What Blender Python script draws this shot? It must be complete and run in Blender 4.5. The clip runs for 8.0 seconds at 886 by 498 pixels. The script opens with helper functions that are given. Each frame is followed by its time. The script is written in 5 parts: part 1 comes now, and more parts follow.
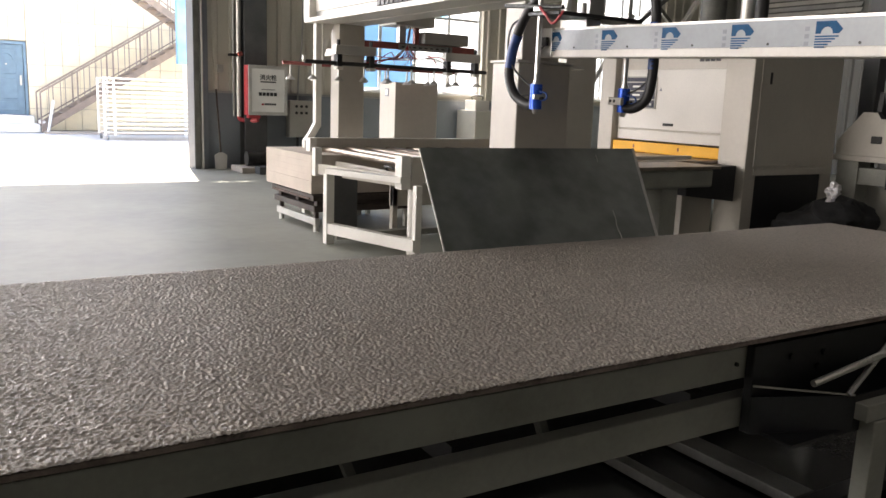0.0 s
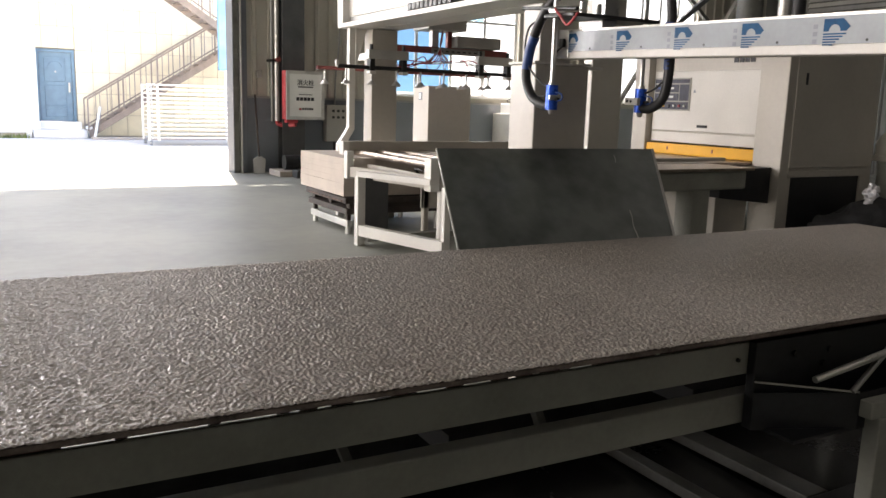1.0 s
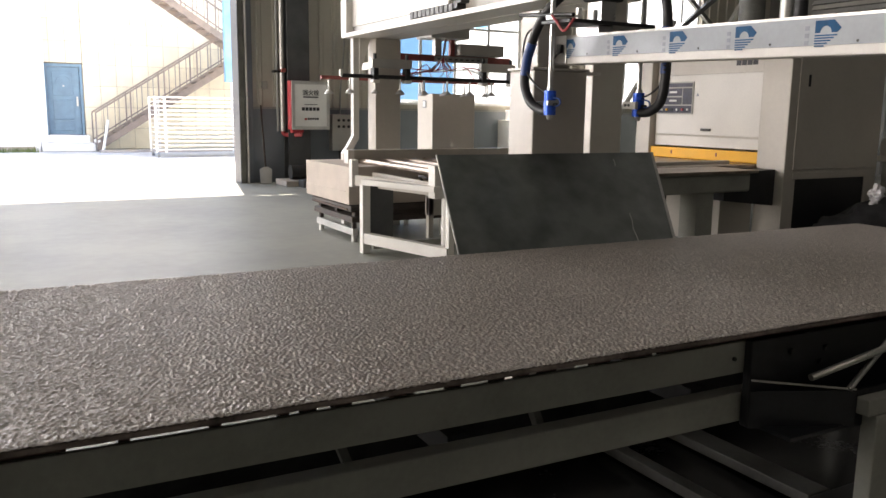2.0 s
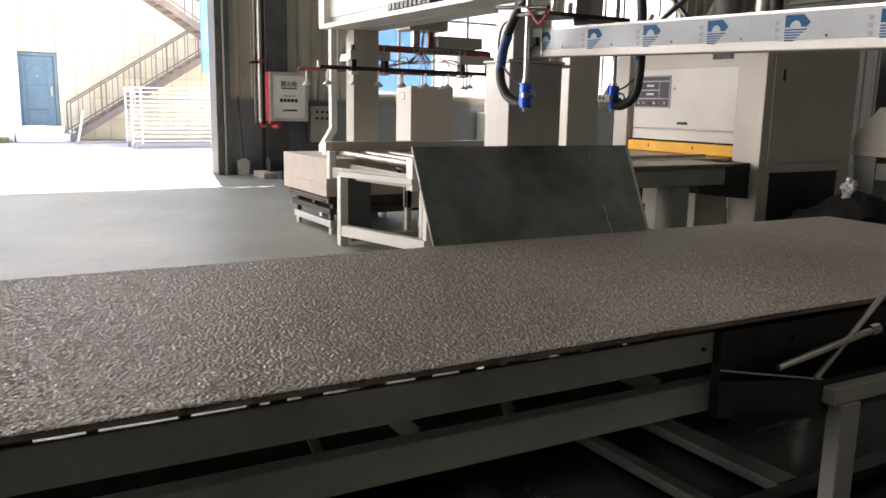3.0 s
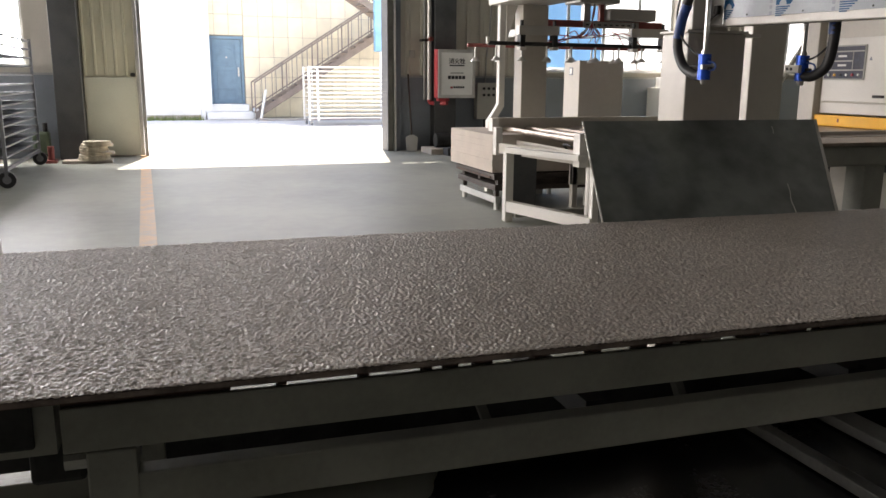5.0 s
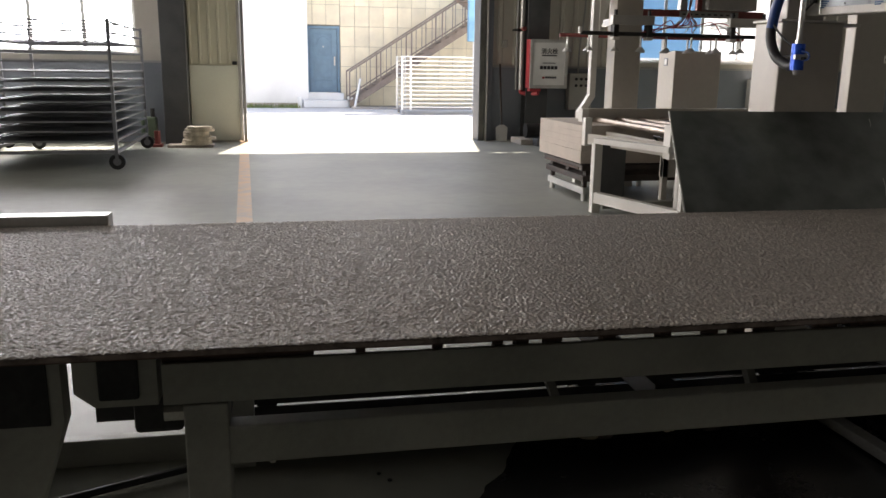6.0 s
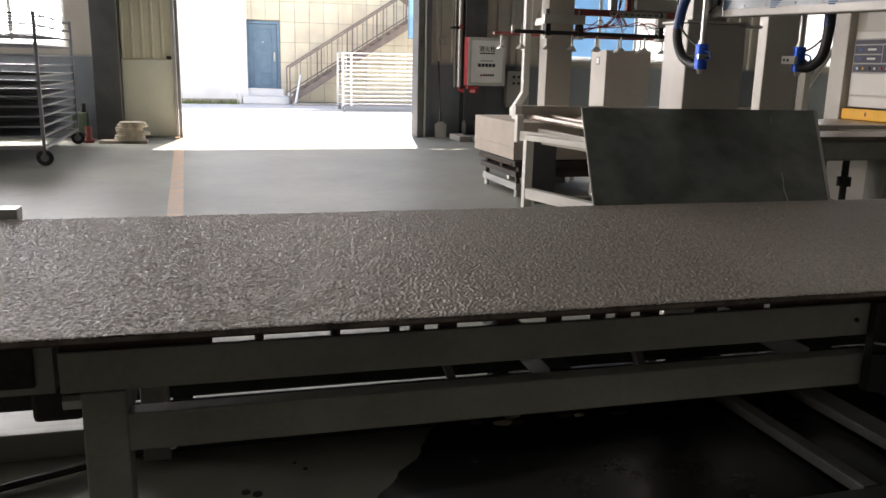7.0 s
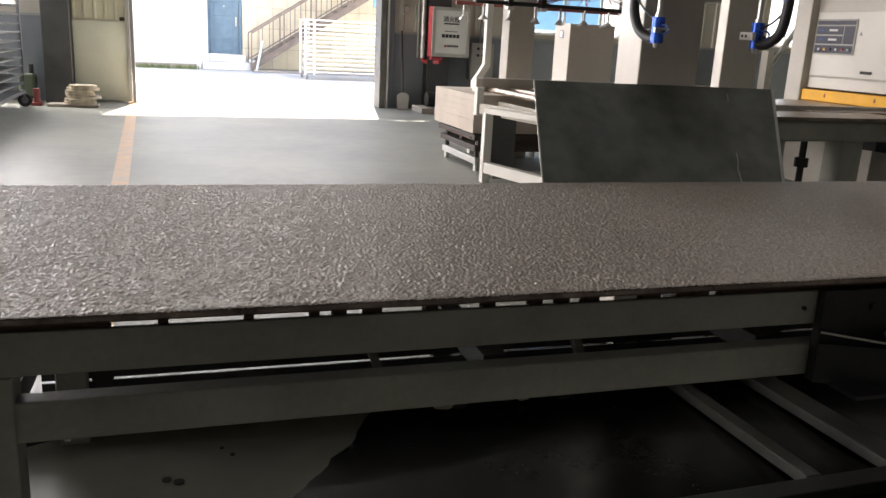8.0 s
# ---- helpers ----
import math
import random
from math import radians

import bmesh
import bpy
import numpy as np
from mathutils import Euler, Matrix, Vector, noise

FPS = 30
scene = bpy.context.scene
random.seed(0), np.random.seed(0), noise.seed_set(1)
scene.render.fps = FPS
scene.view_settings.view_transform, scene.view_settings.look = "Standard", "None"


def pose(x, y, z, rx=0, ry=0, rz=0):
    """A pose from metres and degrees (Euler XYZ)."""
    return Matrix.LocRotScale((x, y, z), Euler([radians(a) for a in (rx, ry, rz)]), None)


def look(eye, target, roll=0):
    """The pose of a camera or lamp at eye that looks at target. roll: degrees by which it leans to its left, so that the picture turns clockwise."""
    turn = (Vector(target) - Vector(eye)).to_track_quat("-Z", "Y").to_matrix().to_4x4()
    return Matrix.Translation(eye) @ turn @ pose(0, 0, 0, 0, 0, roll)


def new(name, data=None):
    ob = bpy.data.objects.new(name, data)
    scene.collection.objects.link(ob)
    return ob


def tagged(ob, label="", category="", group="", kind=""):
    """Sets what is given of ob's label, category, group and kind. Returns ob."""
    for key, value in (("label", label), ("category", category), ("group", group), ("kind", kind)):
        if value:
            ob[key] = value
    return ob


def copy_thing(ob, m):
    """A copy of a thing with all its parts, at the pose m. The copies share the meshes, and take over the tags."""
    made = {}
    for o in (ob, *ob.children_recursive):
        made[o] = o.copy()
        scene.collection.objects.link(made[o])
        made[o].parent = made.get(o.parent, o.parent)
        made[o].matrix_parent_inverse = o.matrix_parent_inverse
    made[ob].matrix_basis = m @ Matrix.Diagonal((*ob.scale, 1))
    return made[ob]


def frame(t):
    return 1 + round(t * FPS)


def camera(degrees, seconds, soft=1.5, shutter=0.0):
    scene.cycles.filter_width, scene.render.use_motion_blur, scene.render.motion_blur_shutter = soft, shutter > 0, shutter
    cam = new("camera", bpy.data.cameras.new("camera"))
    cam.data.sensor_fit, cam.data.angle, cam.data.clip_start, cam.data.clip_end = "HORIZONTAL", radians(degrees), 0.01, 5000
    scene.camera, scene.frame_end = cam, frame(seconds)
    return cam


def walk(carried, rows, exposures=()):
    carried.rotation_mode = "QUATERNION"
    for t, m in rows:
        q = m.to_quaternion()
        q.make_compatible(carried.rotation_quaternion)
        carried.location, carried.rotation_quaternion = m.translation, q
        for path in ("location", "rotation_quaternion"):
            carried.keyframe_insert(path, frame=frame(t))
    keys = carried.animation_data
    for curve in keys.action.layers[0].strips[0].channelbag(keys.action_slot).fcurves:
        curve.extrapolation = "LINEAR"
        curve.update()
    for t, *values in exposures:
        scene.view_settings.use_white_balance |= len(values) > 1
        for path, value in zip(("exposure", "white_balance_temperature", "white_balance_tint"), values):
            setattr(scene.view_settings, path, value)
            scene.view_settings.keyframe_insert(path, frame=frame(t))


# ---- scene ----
cam = camera(57.7, 8.0)
PATH = [
    (0, (0.085, -0.014, 1.370), (1.142, 1.644, 1.007), 2.1),
    (0.5, (0.121, -0.073, 1.362), (1.138, 1.611, 0.999), 2.2),
    (1, (0.140, -0.115, 1.361), (1.112, 1.596, 1.005), 1.7),
    (1.5, (0.143, -0.153, 1.360), (1.074, 1.583, 1.013), 1.4),
    (1.7, (0.145, -0.156, 1.359), (1.081, 1.578, 1.018), 1.1),
    (2.8, (0.160, -0.171, 1.357), (1.160, 1.528, 1.016), 0.9),
    (3, (0.162, -0.174, 1.356), (1.160, 1.523, 1.001), 1.1),
    (3.5, (0.165, -0.176, 1.350), (1.091, 1.555, 0.969), 0.9),
    (4, (0.162, -0.176, 1.342), (1.015, 1.589, 0.947), 0.8),
    (4.5, (0.148, -0.171, 1.337), (0.903, 1.634, 0.922), 0.8),
    (5, (0.134, -0.178, 1.346), (0.765, 1.674, 0.931), 0.4),
    (5.2, (0.135, -0.194, 1.344), (0.716, 1.675, 0.925), 0.2),
    (6.3, (0.139, -0.284, 1.336), (0.515, 1.624, 0.874), 1.1),
    (6.5, (0.140, -0.300, 1.334), (0.500, 1.607, 0.851), 1.2),
    (7, (0.230, -0.357, 1.338), (0.780, 1.514, 0.894), 1.3),
    (7.5, (0.314, -0.332, 1.324), (0.891, 1.524, 0.852), 1.7),
    (8, (0.349, -0.254, 1.326), (0.980, 1.575, 0.819), 2.9),
]
walk(cam, [(t, look(eye, target, roll)) for t, eye, target, roll in PATH],
     exposures=[(0, 2.44, 6950, 16), (1.5, 2.35, 6950, 16), (3.5, 2.32, 6950, 16), (4.5, 2.17, 6950, 16), (5.2, 2.0, 6950, 16),
                (6.5, 1.55, 6950, 16), (7.0, 1.85, 6950, 16), (7.5, 1.92, 6950, 16), (8.0, 2.36, 6950, 16)])

# ---- world, sun, exposure ----
world = bpy.data.worlds.new("sky_world")
scene.world = world
world.use_nodes = True
wn = world.node_tree.nodes
sky = wn.new("ShaderNodeTexSky")
sky.sky_type = 'NISHITA'
sky.sun_disc = False
SUN_FROM = Vector((0.09, 0.44, 0.88)).normalized()
sky.sun_elevation = math.asin(SUN_FROM.z)
sky.sun_rotation = math.atan2(SUN_FROM.x, SUN_FROM.y)
world.node_tree.links.new(sky.outputs[0], wn["Background"].inputs[0])
wn["Background"].inputs[1].default_value = 0.15
sun_data = bpy.data.lights.new("sun", 'SUN')
sun_data.energy, sun_data.angle, sun_data.color = 5.0, radians(0.6), (1.0, 0.95, 0.87)
sun = new("sun", sun_data)
sun.matrix_world = look((0, 40, 40), Vector((0, 40, 40)) - SUN_FROM)


def area_lamp(name, at, target, width, height, watts, colour):
    """A rectangular lamp: sky light in an opening of the hall, or added fill."""
    data = bpy.data.lights.new(name, 'AREA')
    data.shape, data.size, data.size_y, data.energy, data.color = 'RECTANGLE', width, height, watts, colour
    lamp = new(name, data)
    lamp.matrix_world = look(at, target)


# openings: far west side, upper part of the gate, the three windows
area_lamp("west_opening_light", (-22.0, 9.6, 3.4), (0, 9.6, 3.4), 9.0, 5.0, 600.0, (1.0, 0.97, 0.93))
area_lamp("gate_light", (1.93, 14.80, 4.2), (1.93, 0.0, 2.2), 4.1, 1.3, 50.0, (1.0, 0.98, 0.95))
area_lamp("window_light", (-4.09, 14.95, 3.06), (-4.09, 0, 3.06), 4.1, 3.0, 215.0, (0.95, 0.97, 1.0))
area_lamp("window_light", (8.67, 14.95, 3.06), (8.67, 0, 3.06), 3.2, 3.0, 16.0, (0.95, 0.98, 1.0))
area_lamp("window_light", (14.15, 14.95, 3.06), (14.15, 0, 3.06), 2.8, 3.0, 11.0, (0.95, 0.98, 1.0))
# two unseen fill lamps added below the closed roof, for rails and machines
area_lamp("fill_light", (0.5, -1.5, 6.95), (0.5, -1.5, 0), 9.0, 1.5, 8.2, (1.0, 0.97, 0.93))
area_lamp("fill_light", (8.3, 3.0, 6.95), (8.3, 3.0, 0), 0.7, 5.0, 2.6, (1.0, 0.98, 0.95))


# ---- materials ----
def material(name, colour, rough=0.5, metal=0.0, var=0.12, scale=3.0, fine=60.0, bump=0.0, bump_scale=80.0,
             tint=None, piece=0.0, spec=0.5, stretch=None, spread=0.11):
    m = bpy.data.materials.new(name)
    m.use_nodes = True
    nt = m.node_tree
    b = nt.nodes["Principled BSDF"]
    geo = nt.nodes.new("ShaderNodeNewGeometry")
    pos = geo.outputs["Position"]
    if stretch:
        mp = nt.nodes.new("ShaderNodeMapping")
        mp.inputs["Scale"].default_value = stretch
        nt.links.new(pos, mp.inputs["Vector"])
        pos = mp.outputs["Vector"]
    n1 = nt.nodes.new("ShaderNodeTexNoise")
    n1.inputs["Scale"].default_value, n1.inputs["Detail"].default_value = scale, 6
    n2 = nt.nodes.new("ShaderNodeTexNoise")
    n2.inputs["Scale"].default_value, n2.inputs["Detail"].default_value = fine, 3
    for n in (n1, n2):
        nt.links.new(pos, n.inputs["Vector"])
    mix = nt.nodes.new("ShaderNodeMath")
    mix.operation = 'MULTIPLY_ADD'
    mix.inputs[1].default_value = 0.35
    nt.links.new(n2.outputs["Fac"], mix.inputs[0])
    nt.links.new(n1.outputs["Fac"], mix.inputs[2])
    ramp = nt.nodes.new("ShaderNodeValToRGB")
    c = Vector(colour)
    t = Vector(tint) if tint else c * (1 - 2.2 * var)
    ramp.color_ramp.elements[0].position, ramp.color_ramp.elements[0].color = 0.42, (*t, 1)
    ramp.color_ramp.elements[1].position, ramp.color_ramp.elements[1].color = 0.82, (*(c * (1 + var)), 1)
    nt.links.new(mix.outputs[0], ramp.inputs["Fac"])
    out = ramp.outputs["Color"]
    if piece:
        info = nt.nodes.new("ShaderNodeObjectInfo")
        hsv = nt.nodes.new("ShaderNodeHueSaturation")
        ma = nt.nodes.new("ShaderNodeMapRange")
        ma.inputs["To Min"].default_value, ma.inputs["To Max"].default_value = 1 - piece, 1 + piece
        nt.links.new(info.outputs["Random"], ma.inputs["Value"])
        nt.links.new(ma.outputs[0], hsv.inputs["Value"])
        nt.links.new(out, hsv.inputs["Color"])
        out = hsv.outputs["Color"]
    nt.links.new(out, b.inputs["Base Color"])
    rr = nt.nodes.new("ShaderNodeMapRange")
    rr.inputs["To Min"].default_value, rr.inputs["To Max"].default_value = max(0.03, rough - spread), min(1, rough + spread)
    nt.links.new(mix.outputs[0], rr.inputs["Value"])
    nt.links.new(rr.outputs[0], b.inputs["Roughness"])
    b.inputs["Metallic"].default_value = metal
    b.inputs["Specular IOR Level"].default_value = spec
    if bump:
        n3 = nt.nodes.new("ShaderNodeTexNoise")
        n3.inputs["Scale"].default_value, n3.inputs["Detail"].default_value = bump_scale, 4
        nt.links.new(pos, n3.inputs["Vector"])
        bp = nt.nodes.new("ShaderNodeBump")
        bp.inputs["Strength"].default_value, bp.inputs["Distance"].default_value = bump, 0.004
        nt.links.new(n3.outputs["Fac"], bp.inputs["Height"])
        nt.links.new(bp.outputs[0], b.inputs["Normal"])
    return m


CREAM = material("cream_powder_coat", (0.52, 0.485, 0.43), 0.38, var=0.05, scale=1.2, fine=25, bump=0.05, bump_scale=250)
CREAM_WHITE = material("white_painted_steel", (0.68, 0.655, 0.61), 0.4, var=0.05, scale=1.5, bump=0.05, bump_scale=250)
GREY_PAINT = material("grey_green_machine_paint", (0.30, 0.30, 0.265), 0.5, var=0.1, scale=4, bump=0.08, bump_scale=200)
STEEL = material("brushed_steel", (0.62, 0.61, 0.59), 0.28, 1.0, var=0.1, scale=6, fine=200)
SHEET_STEEL = material("dull_galvanised_sheet", (0.235, 0.248, 0.235), 0.31, 0.7, var=0.18, scale=3.0, fine=12, bump=0.14, bump_scale=7)
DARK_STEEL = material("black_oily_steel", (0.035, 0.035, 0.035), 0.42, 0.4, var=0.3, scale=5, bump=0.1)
TROUGH_BLACK = material("black_enamelled_trough", (0.012, 0.013, 0.016), 0.34, var=0.3, scale=6, bump=0.08, bump_scale=60)
ROLLER_STEEL = material("worn_brown_roller_steel", (0.36, 0.30, 0.25), 0.36, 0.85, var=0.2, scale=5, fine=120)
DARK_PAINT = material("dusty_dark_grey_paint", (0.10, 0.10, 0.09), 0.55, var=0.2, scale=5, bump=0.1, bump_scale=120)
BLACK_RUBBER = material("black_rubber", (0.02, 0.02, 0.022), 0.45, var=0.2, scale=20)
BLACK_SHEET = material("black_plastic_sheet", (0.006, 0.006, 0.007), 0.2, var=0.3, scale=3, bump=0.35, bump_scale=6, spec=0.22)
BLUE_GUN = material("blue_anodised_metal", (0.02, 0.10, 0.58), 0.25, 0.35, var=0.08, scale=30)
BLUE_HOSE = material("blue_hose", (0.02, 0.06, 0.22), 0.4, var=0.1, scale=30)
RED = material("red_enamel", (0.42, 0.045, 0.055), 0.35, var=0.1)
RED_DULL = material("red_oxide_steel", (0.28, 0.07, 0.06), 0.5, var=0.15, scale=8)
YELLOW = material("yellow_orange_paint", (0.86, 0.44, 0.03), 0.4, var=0.06)
FLOOR = material("grey_green_epoxy_floor", (0.25, 0.255, 0.22), 0.47, var=0.16, scale=0.7, fine=7, spread=0.04,
                 tint=(0.19, 0.20, 0.175), spec=0.28)
CONCRETE = material("pale_yard_concrete", (0.70, 0.68, 0.63), 0.85, var=0.1, scale=0.4, fine=12, bump=0.2, bump_scale=30)
ORANGE_LINE = material("worn_orange_marking", (0.47, 0.29, 0.145), 0.42, var=0.15, scale=5, fine=30, tint=(0.29, 0.255, 0.205))
WALL_SHEET = material("beige_wall_sheet", (0.50, 0.47, 0.41), 0.5, var=0.06, scale=0.8)
# grey for the east and south walls, darkened to hold down bounced light
WALL_DIM = material("darkened_wall_sheet", (0.13, 0.13, 0.122), 0.6, var=0.08, scale=0.8)
LEAF_SHEET = material("yellowish_gate_sheet", (0.70, 0.68, 0.54), 0.45, var=0.06, scale=1.2)
LEAF_PLAIN = material("pale_green_gate_sheet", (0.72, 0.74, 0.64), 0.42, var=0.07, scale=1.2)
DADO = material("blue_grey_dado_paint", (0.19, 0.21, 0.24), 0.5, var=0.08, scale=1.2)
FRAME_GREY = material("grey_gate_profile", (0.33, 0.33, 0.32), 0.4, 0.3, var=0.08)
COLUMN_DARK = material("dark_painted_column", (0.078, 0.08, 0.083), 0.5, var=0.15)
# unseen roof, its grey lowered to return little light
CEIL = material("roof_sheet", (0.20, 0.20, 0.19), 0.6, var=0.06)
WINDOW_FRAME = material("white_window_frame", (0.75, 0.76, 0.76), 0.35, var=0.04)
FACADE = material("cream_facade_tile", (0.84, 0.76, 0.57), 0.5, var=0.06, scale=2, piece=0.07)
FACADE_JOINT = material("facade_joint", (0.42, 0.37, 0.28), 0.9, var=0.1)
WHITE_RENDER = material("white_render", (0.86, 0.85, 0.81), 0.8, var=0.05, scale=1)
DOOR_BLUE = material("blue_steel_door_paint", (0.16, 0.265, 0.35), 0.4, var=0.08, scale=4)
STAIR_BROWN = material("brown_stair_steel", (0.25, 0.20, 0.165), 0.5, var=0.12, scale=5)
GRASS = material("grass_blades", (0.20, 0.24, 0.07), 0.7, var=0.3, scale=9)
FILM = material("white_protective_film", (0.30, 0.33, 0.355), 0.30, var=0.06, scale=7, bump=0.25, bump_scale=14)
FILM_BLUE = material("blue_film_print", (0.004, 0.07, 0.17), 0.45, var=0.1, scale=40, spec=0.15)
INK = material("dark_ink", (0.03, 0.03, 0.035), 0.5)
INK_SOFT = material("grey_ink", (0.22, 0.24, 0.27), 0.5)
PAPER = material("white_notice_face", (0.80, 0.79, 0.76), 0.4, var=0.04)
ALU = material("aluminium_profile", (0.58, 0.57, 0.54), 0.35, 0.6, var=0.08)
RACK = material("dull_grey_tube", (0.24, 0.245, 0.26), 0.36, 0.5, var=0.12)
GREY_CABINET = material("grey_control_cabinet", (0.36, 0.35, 0.32), 0.45, var=0.06)
BOARD_EDGE = material("overspray_stained_board_edge", (0.17, 0.135, 0.115), 0.8, var=0.3, scale=14, fine=90, bump=0.4, bump_scale=120)
BROWN_EDGE = material("brown_carrier_board", (0.095, 0.06, 0.045), 0.75, var=0.25, scale=12)
STACK = material("raw_board_edges", (0.48, 0.42, 0.36), 0.8, var=0.06, scale=4)
PALLET = material("dark_pallet_steel", (0.05, 0.036, 0.03), 0.6, var=0.2, scale=6)
BLACK_RAG = material("dark_cloth", (0.022, 0.022, 0.024), 0.9, var=0.3, scale=8, bump=0.5, bump_scale=40)
SACK = material("woven_sack", (0.50, 0.44, 0.34), 0.9, var=0.2, scale=10, bump=0.5, bump_scale=60)
PLASTIC_WHITE = material("creased_white_plastic", (0.70, 0.68, 0.70), 0.35, var=0.12, scale=30)
SCREEN = material("dark_control_panel", (0.028, 0.028, 0.05), 0.35, var=0.2, scale=20)
GLASS = bpy.data.materials.new("window_glass")
GLASS.use_nodes = True
g = GLASS.node_tree.nodes["Principled BSDF"]
g.inputs["Base Color"].default_value = (0.93, 0.96, 0.97, 1)
g.inputs["Roughness"].default_value, g.inputs["IOR"].default_value, g.inputs["Transmission Weight"].default_value = 0.03, 1.45, 1.0
BLUE_FILM = bpy.data.materials.new("blue_window_film")
BLUE_FILM.use_nodes = True
g = BLUE_FILM.node_tree.nodes["Principled BSDF"]
g.inputs["Base Color"].default_value = (0.09, 0.20, 0.34, 1)
g.inputs["Roughness"].default_value, g.inputs["Transmission Weight"].default_value = 0.5, 0.85


PALE_FILM = bpy.data.materials.new("pale_blue_window_film")
PALE_FILM.use_nodes = True
g = PALE_FILM.node_tree.nodes["Principled BSDF"]
g.inputs["Base Color"].default_value = (0.22, 0.48, 0.66, 1)
g.inputs["Roughness"].default_value, g.inputs["Transmission Weight"].default_value = 0.4, 0.9


# coating: pale grey sprayed stone paint on a real relief
COATING = material("sprayed_stone_coating", (0.37, 0.327, 0.29), 0.33, var=0.2, scale=85, fine=260, bump=0.35, bump_scale=330, spec=0.85)

# ---- building helpers ----
ORIGIN = {}
SITE = Matrix.Identity(4)       # where a group of machines stands in the hall; set before each group


def site(x=(1, 0), y=(1, 0), z=(1, 0), turn=0.0, about=(0, 0), drop=0.0):
    """Stretch and offset along each axis, then a turn in plan about a point; drop is the fall along y."""
    m = Matrix(((x[0], 0, 0, x[1]), (0, y[0], 0, y[1]), (0, drop * y[0], z[0], z[1] + drop * y[1]), (0, 0, 0, 1)))
    c = Matrix.Translation((*about, 0))
    return c @ Matrix.Rotation(radians(turn), 4, 'Z') @ c.inverted() @ m


def thing(name, at, label, category, group="", kind=""):
    at = SITE @ Vector(at)
    ob = new(name)
    ob.location = at
    ob.empty_display_size = 0.1
    ORIGIN[ob] = Vector(at)
    return tagged(ob, label, category, group, kind)


def part(name, bm, mat, parent=None, label="", smooth=False):
    bm.transform(SITE)
    if parent is not None:
        bmesh.ops.translate(bm, verts=bm.verts, vec=-ORIGIN[parent])
    bmesh.ops.recalc_face_normals(bm, faces=bm.faces)
    me = bpy.data.meshes.new(name)
    bm.to_mesh(me)
    bm.free()
    me.materials.append(mat)
    if smooth:
        me.shade_smooth()
        me.set_sharp_from_angle(angle=radians(35))
    ob = new(name, me)
    if parent is not None:
        ob.parent = parent
        ORIGIN[ob] = ORIGIN[parent]
    else:
        ORIGIN[ob] = Vector((0, 0, 0))
    if label:
        ob["label"] = label
    return ob


def bx(x0, x1, y0, y1, z0, z1, bevel=0.0, bm=None):
    """An axis-aligned block."""
    own = bm or bmesh.new()
    m = Matrix.Translation(((x0 + x1) / 2, (y0 + y1) / 2, (z0 + z1) / 2)) @ Matrix.Diagonal((abs(x1 - x0), abs(y1 - y0), abs(z1 - z0), 1))
    r = bmesh.ops.create_cube(own, size=1, matrix=m)
    if bevel:
        es = list({e for v in r["verts"] for e in v.link_edges})
        bmesh.ops.bevel(own, geom=es, offset=bevel, segments=2, affect='EDGES', profile=0.5)
    return own


def rod(p0, p1, r, seg=12, bm=None, r2=None):
    own = bm or bmesh.new()
    a, b = Vector(p0), Vector(p1)
    q = (b - a).to_track_quat('Z', 'Y').to_matrix().to_4x4()
    bmesh.ops.create_cone(own, cap_ends=True, segments=seg, radius1=r, radius2=r if r2 is None else r2, depth=(b - a).length,
                          matrix=Matrix.Translation((a + b) / 2) @ q)
    return own


def bar(p0, p1, w, h, bm=None):
    """A square-section bar from p0 to p1."""
    own = bm or bmesh.new()
    a, b = Vector(p0), Vector(p1)
    q = (b - a).to_track_quat('Y', 'Z').to_matrix().to_4x4()
    bmesh.ops.create_cube(own, size=1, matrix=Matrix.Translation((a + b) / 2) @ q @ Matrix.Diagonal((w, (b - a).length, h, 1)))
    return own


def spline(points, steps=8):
    ps = [Vector(p) for p in points]
    ps = [ps[0] * 2 - ps[1]] + ps + [ps[-1] * 2 - ps[-2]]
    out = []
    for i in range(1, len(ps) - 2):
        for k in range(steps):
            t = k / steps
            a, b, c, d = ps[i - 1:i + 3]
            out.append(0.5 * ((2 * b) + (c - a) * t + (2 * a - 5 * b + 4 * c - d) * t * t + (3 * b - a - 3 * c + d) * t ** 3))
    return out + [ps[-2]]


def hose(points, r, seg=10, bm=None, ribbed=0.0, steps=8):
    own = bm or bmesh.new()
    ps = spline(points, steps)
    rings, side = [], None
    for i, p in enumerate(ps):
        d = (ps[min(i + 1, len(ps) - 1)] - ps[max(i - 1, 0)]).normalized()
        if side is None:
            side = d.orthogonal().normalized()
        side = (side - d * side.dot(d)).normalized()
        up = d.cross(side)
        rr = r * (1 + (ribbed if i % 2 else 0))
        rings.append([own.verts.new(p + rr * (math.cos(a) * side + math.sin(a) * up)) for a in (2 * math.pi * k / seg for k in range(seg))])
    for a, b in zip(rings, rings[1:]):
        for k in range(seg):
            own.faces.new((a[k], a[(k + 1) % seg], b[(k + 1) % seg], b[k]))
    own.faces.new(rings[0])
    own.faces.new(rings[-1])
    return own


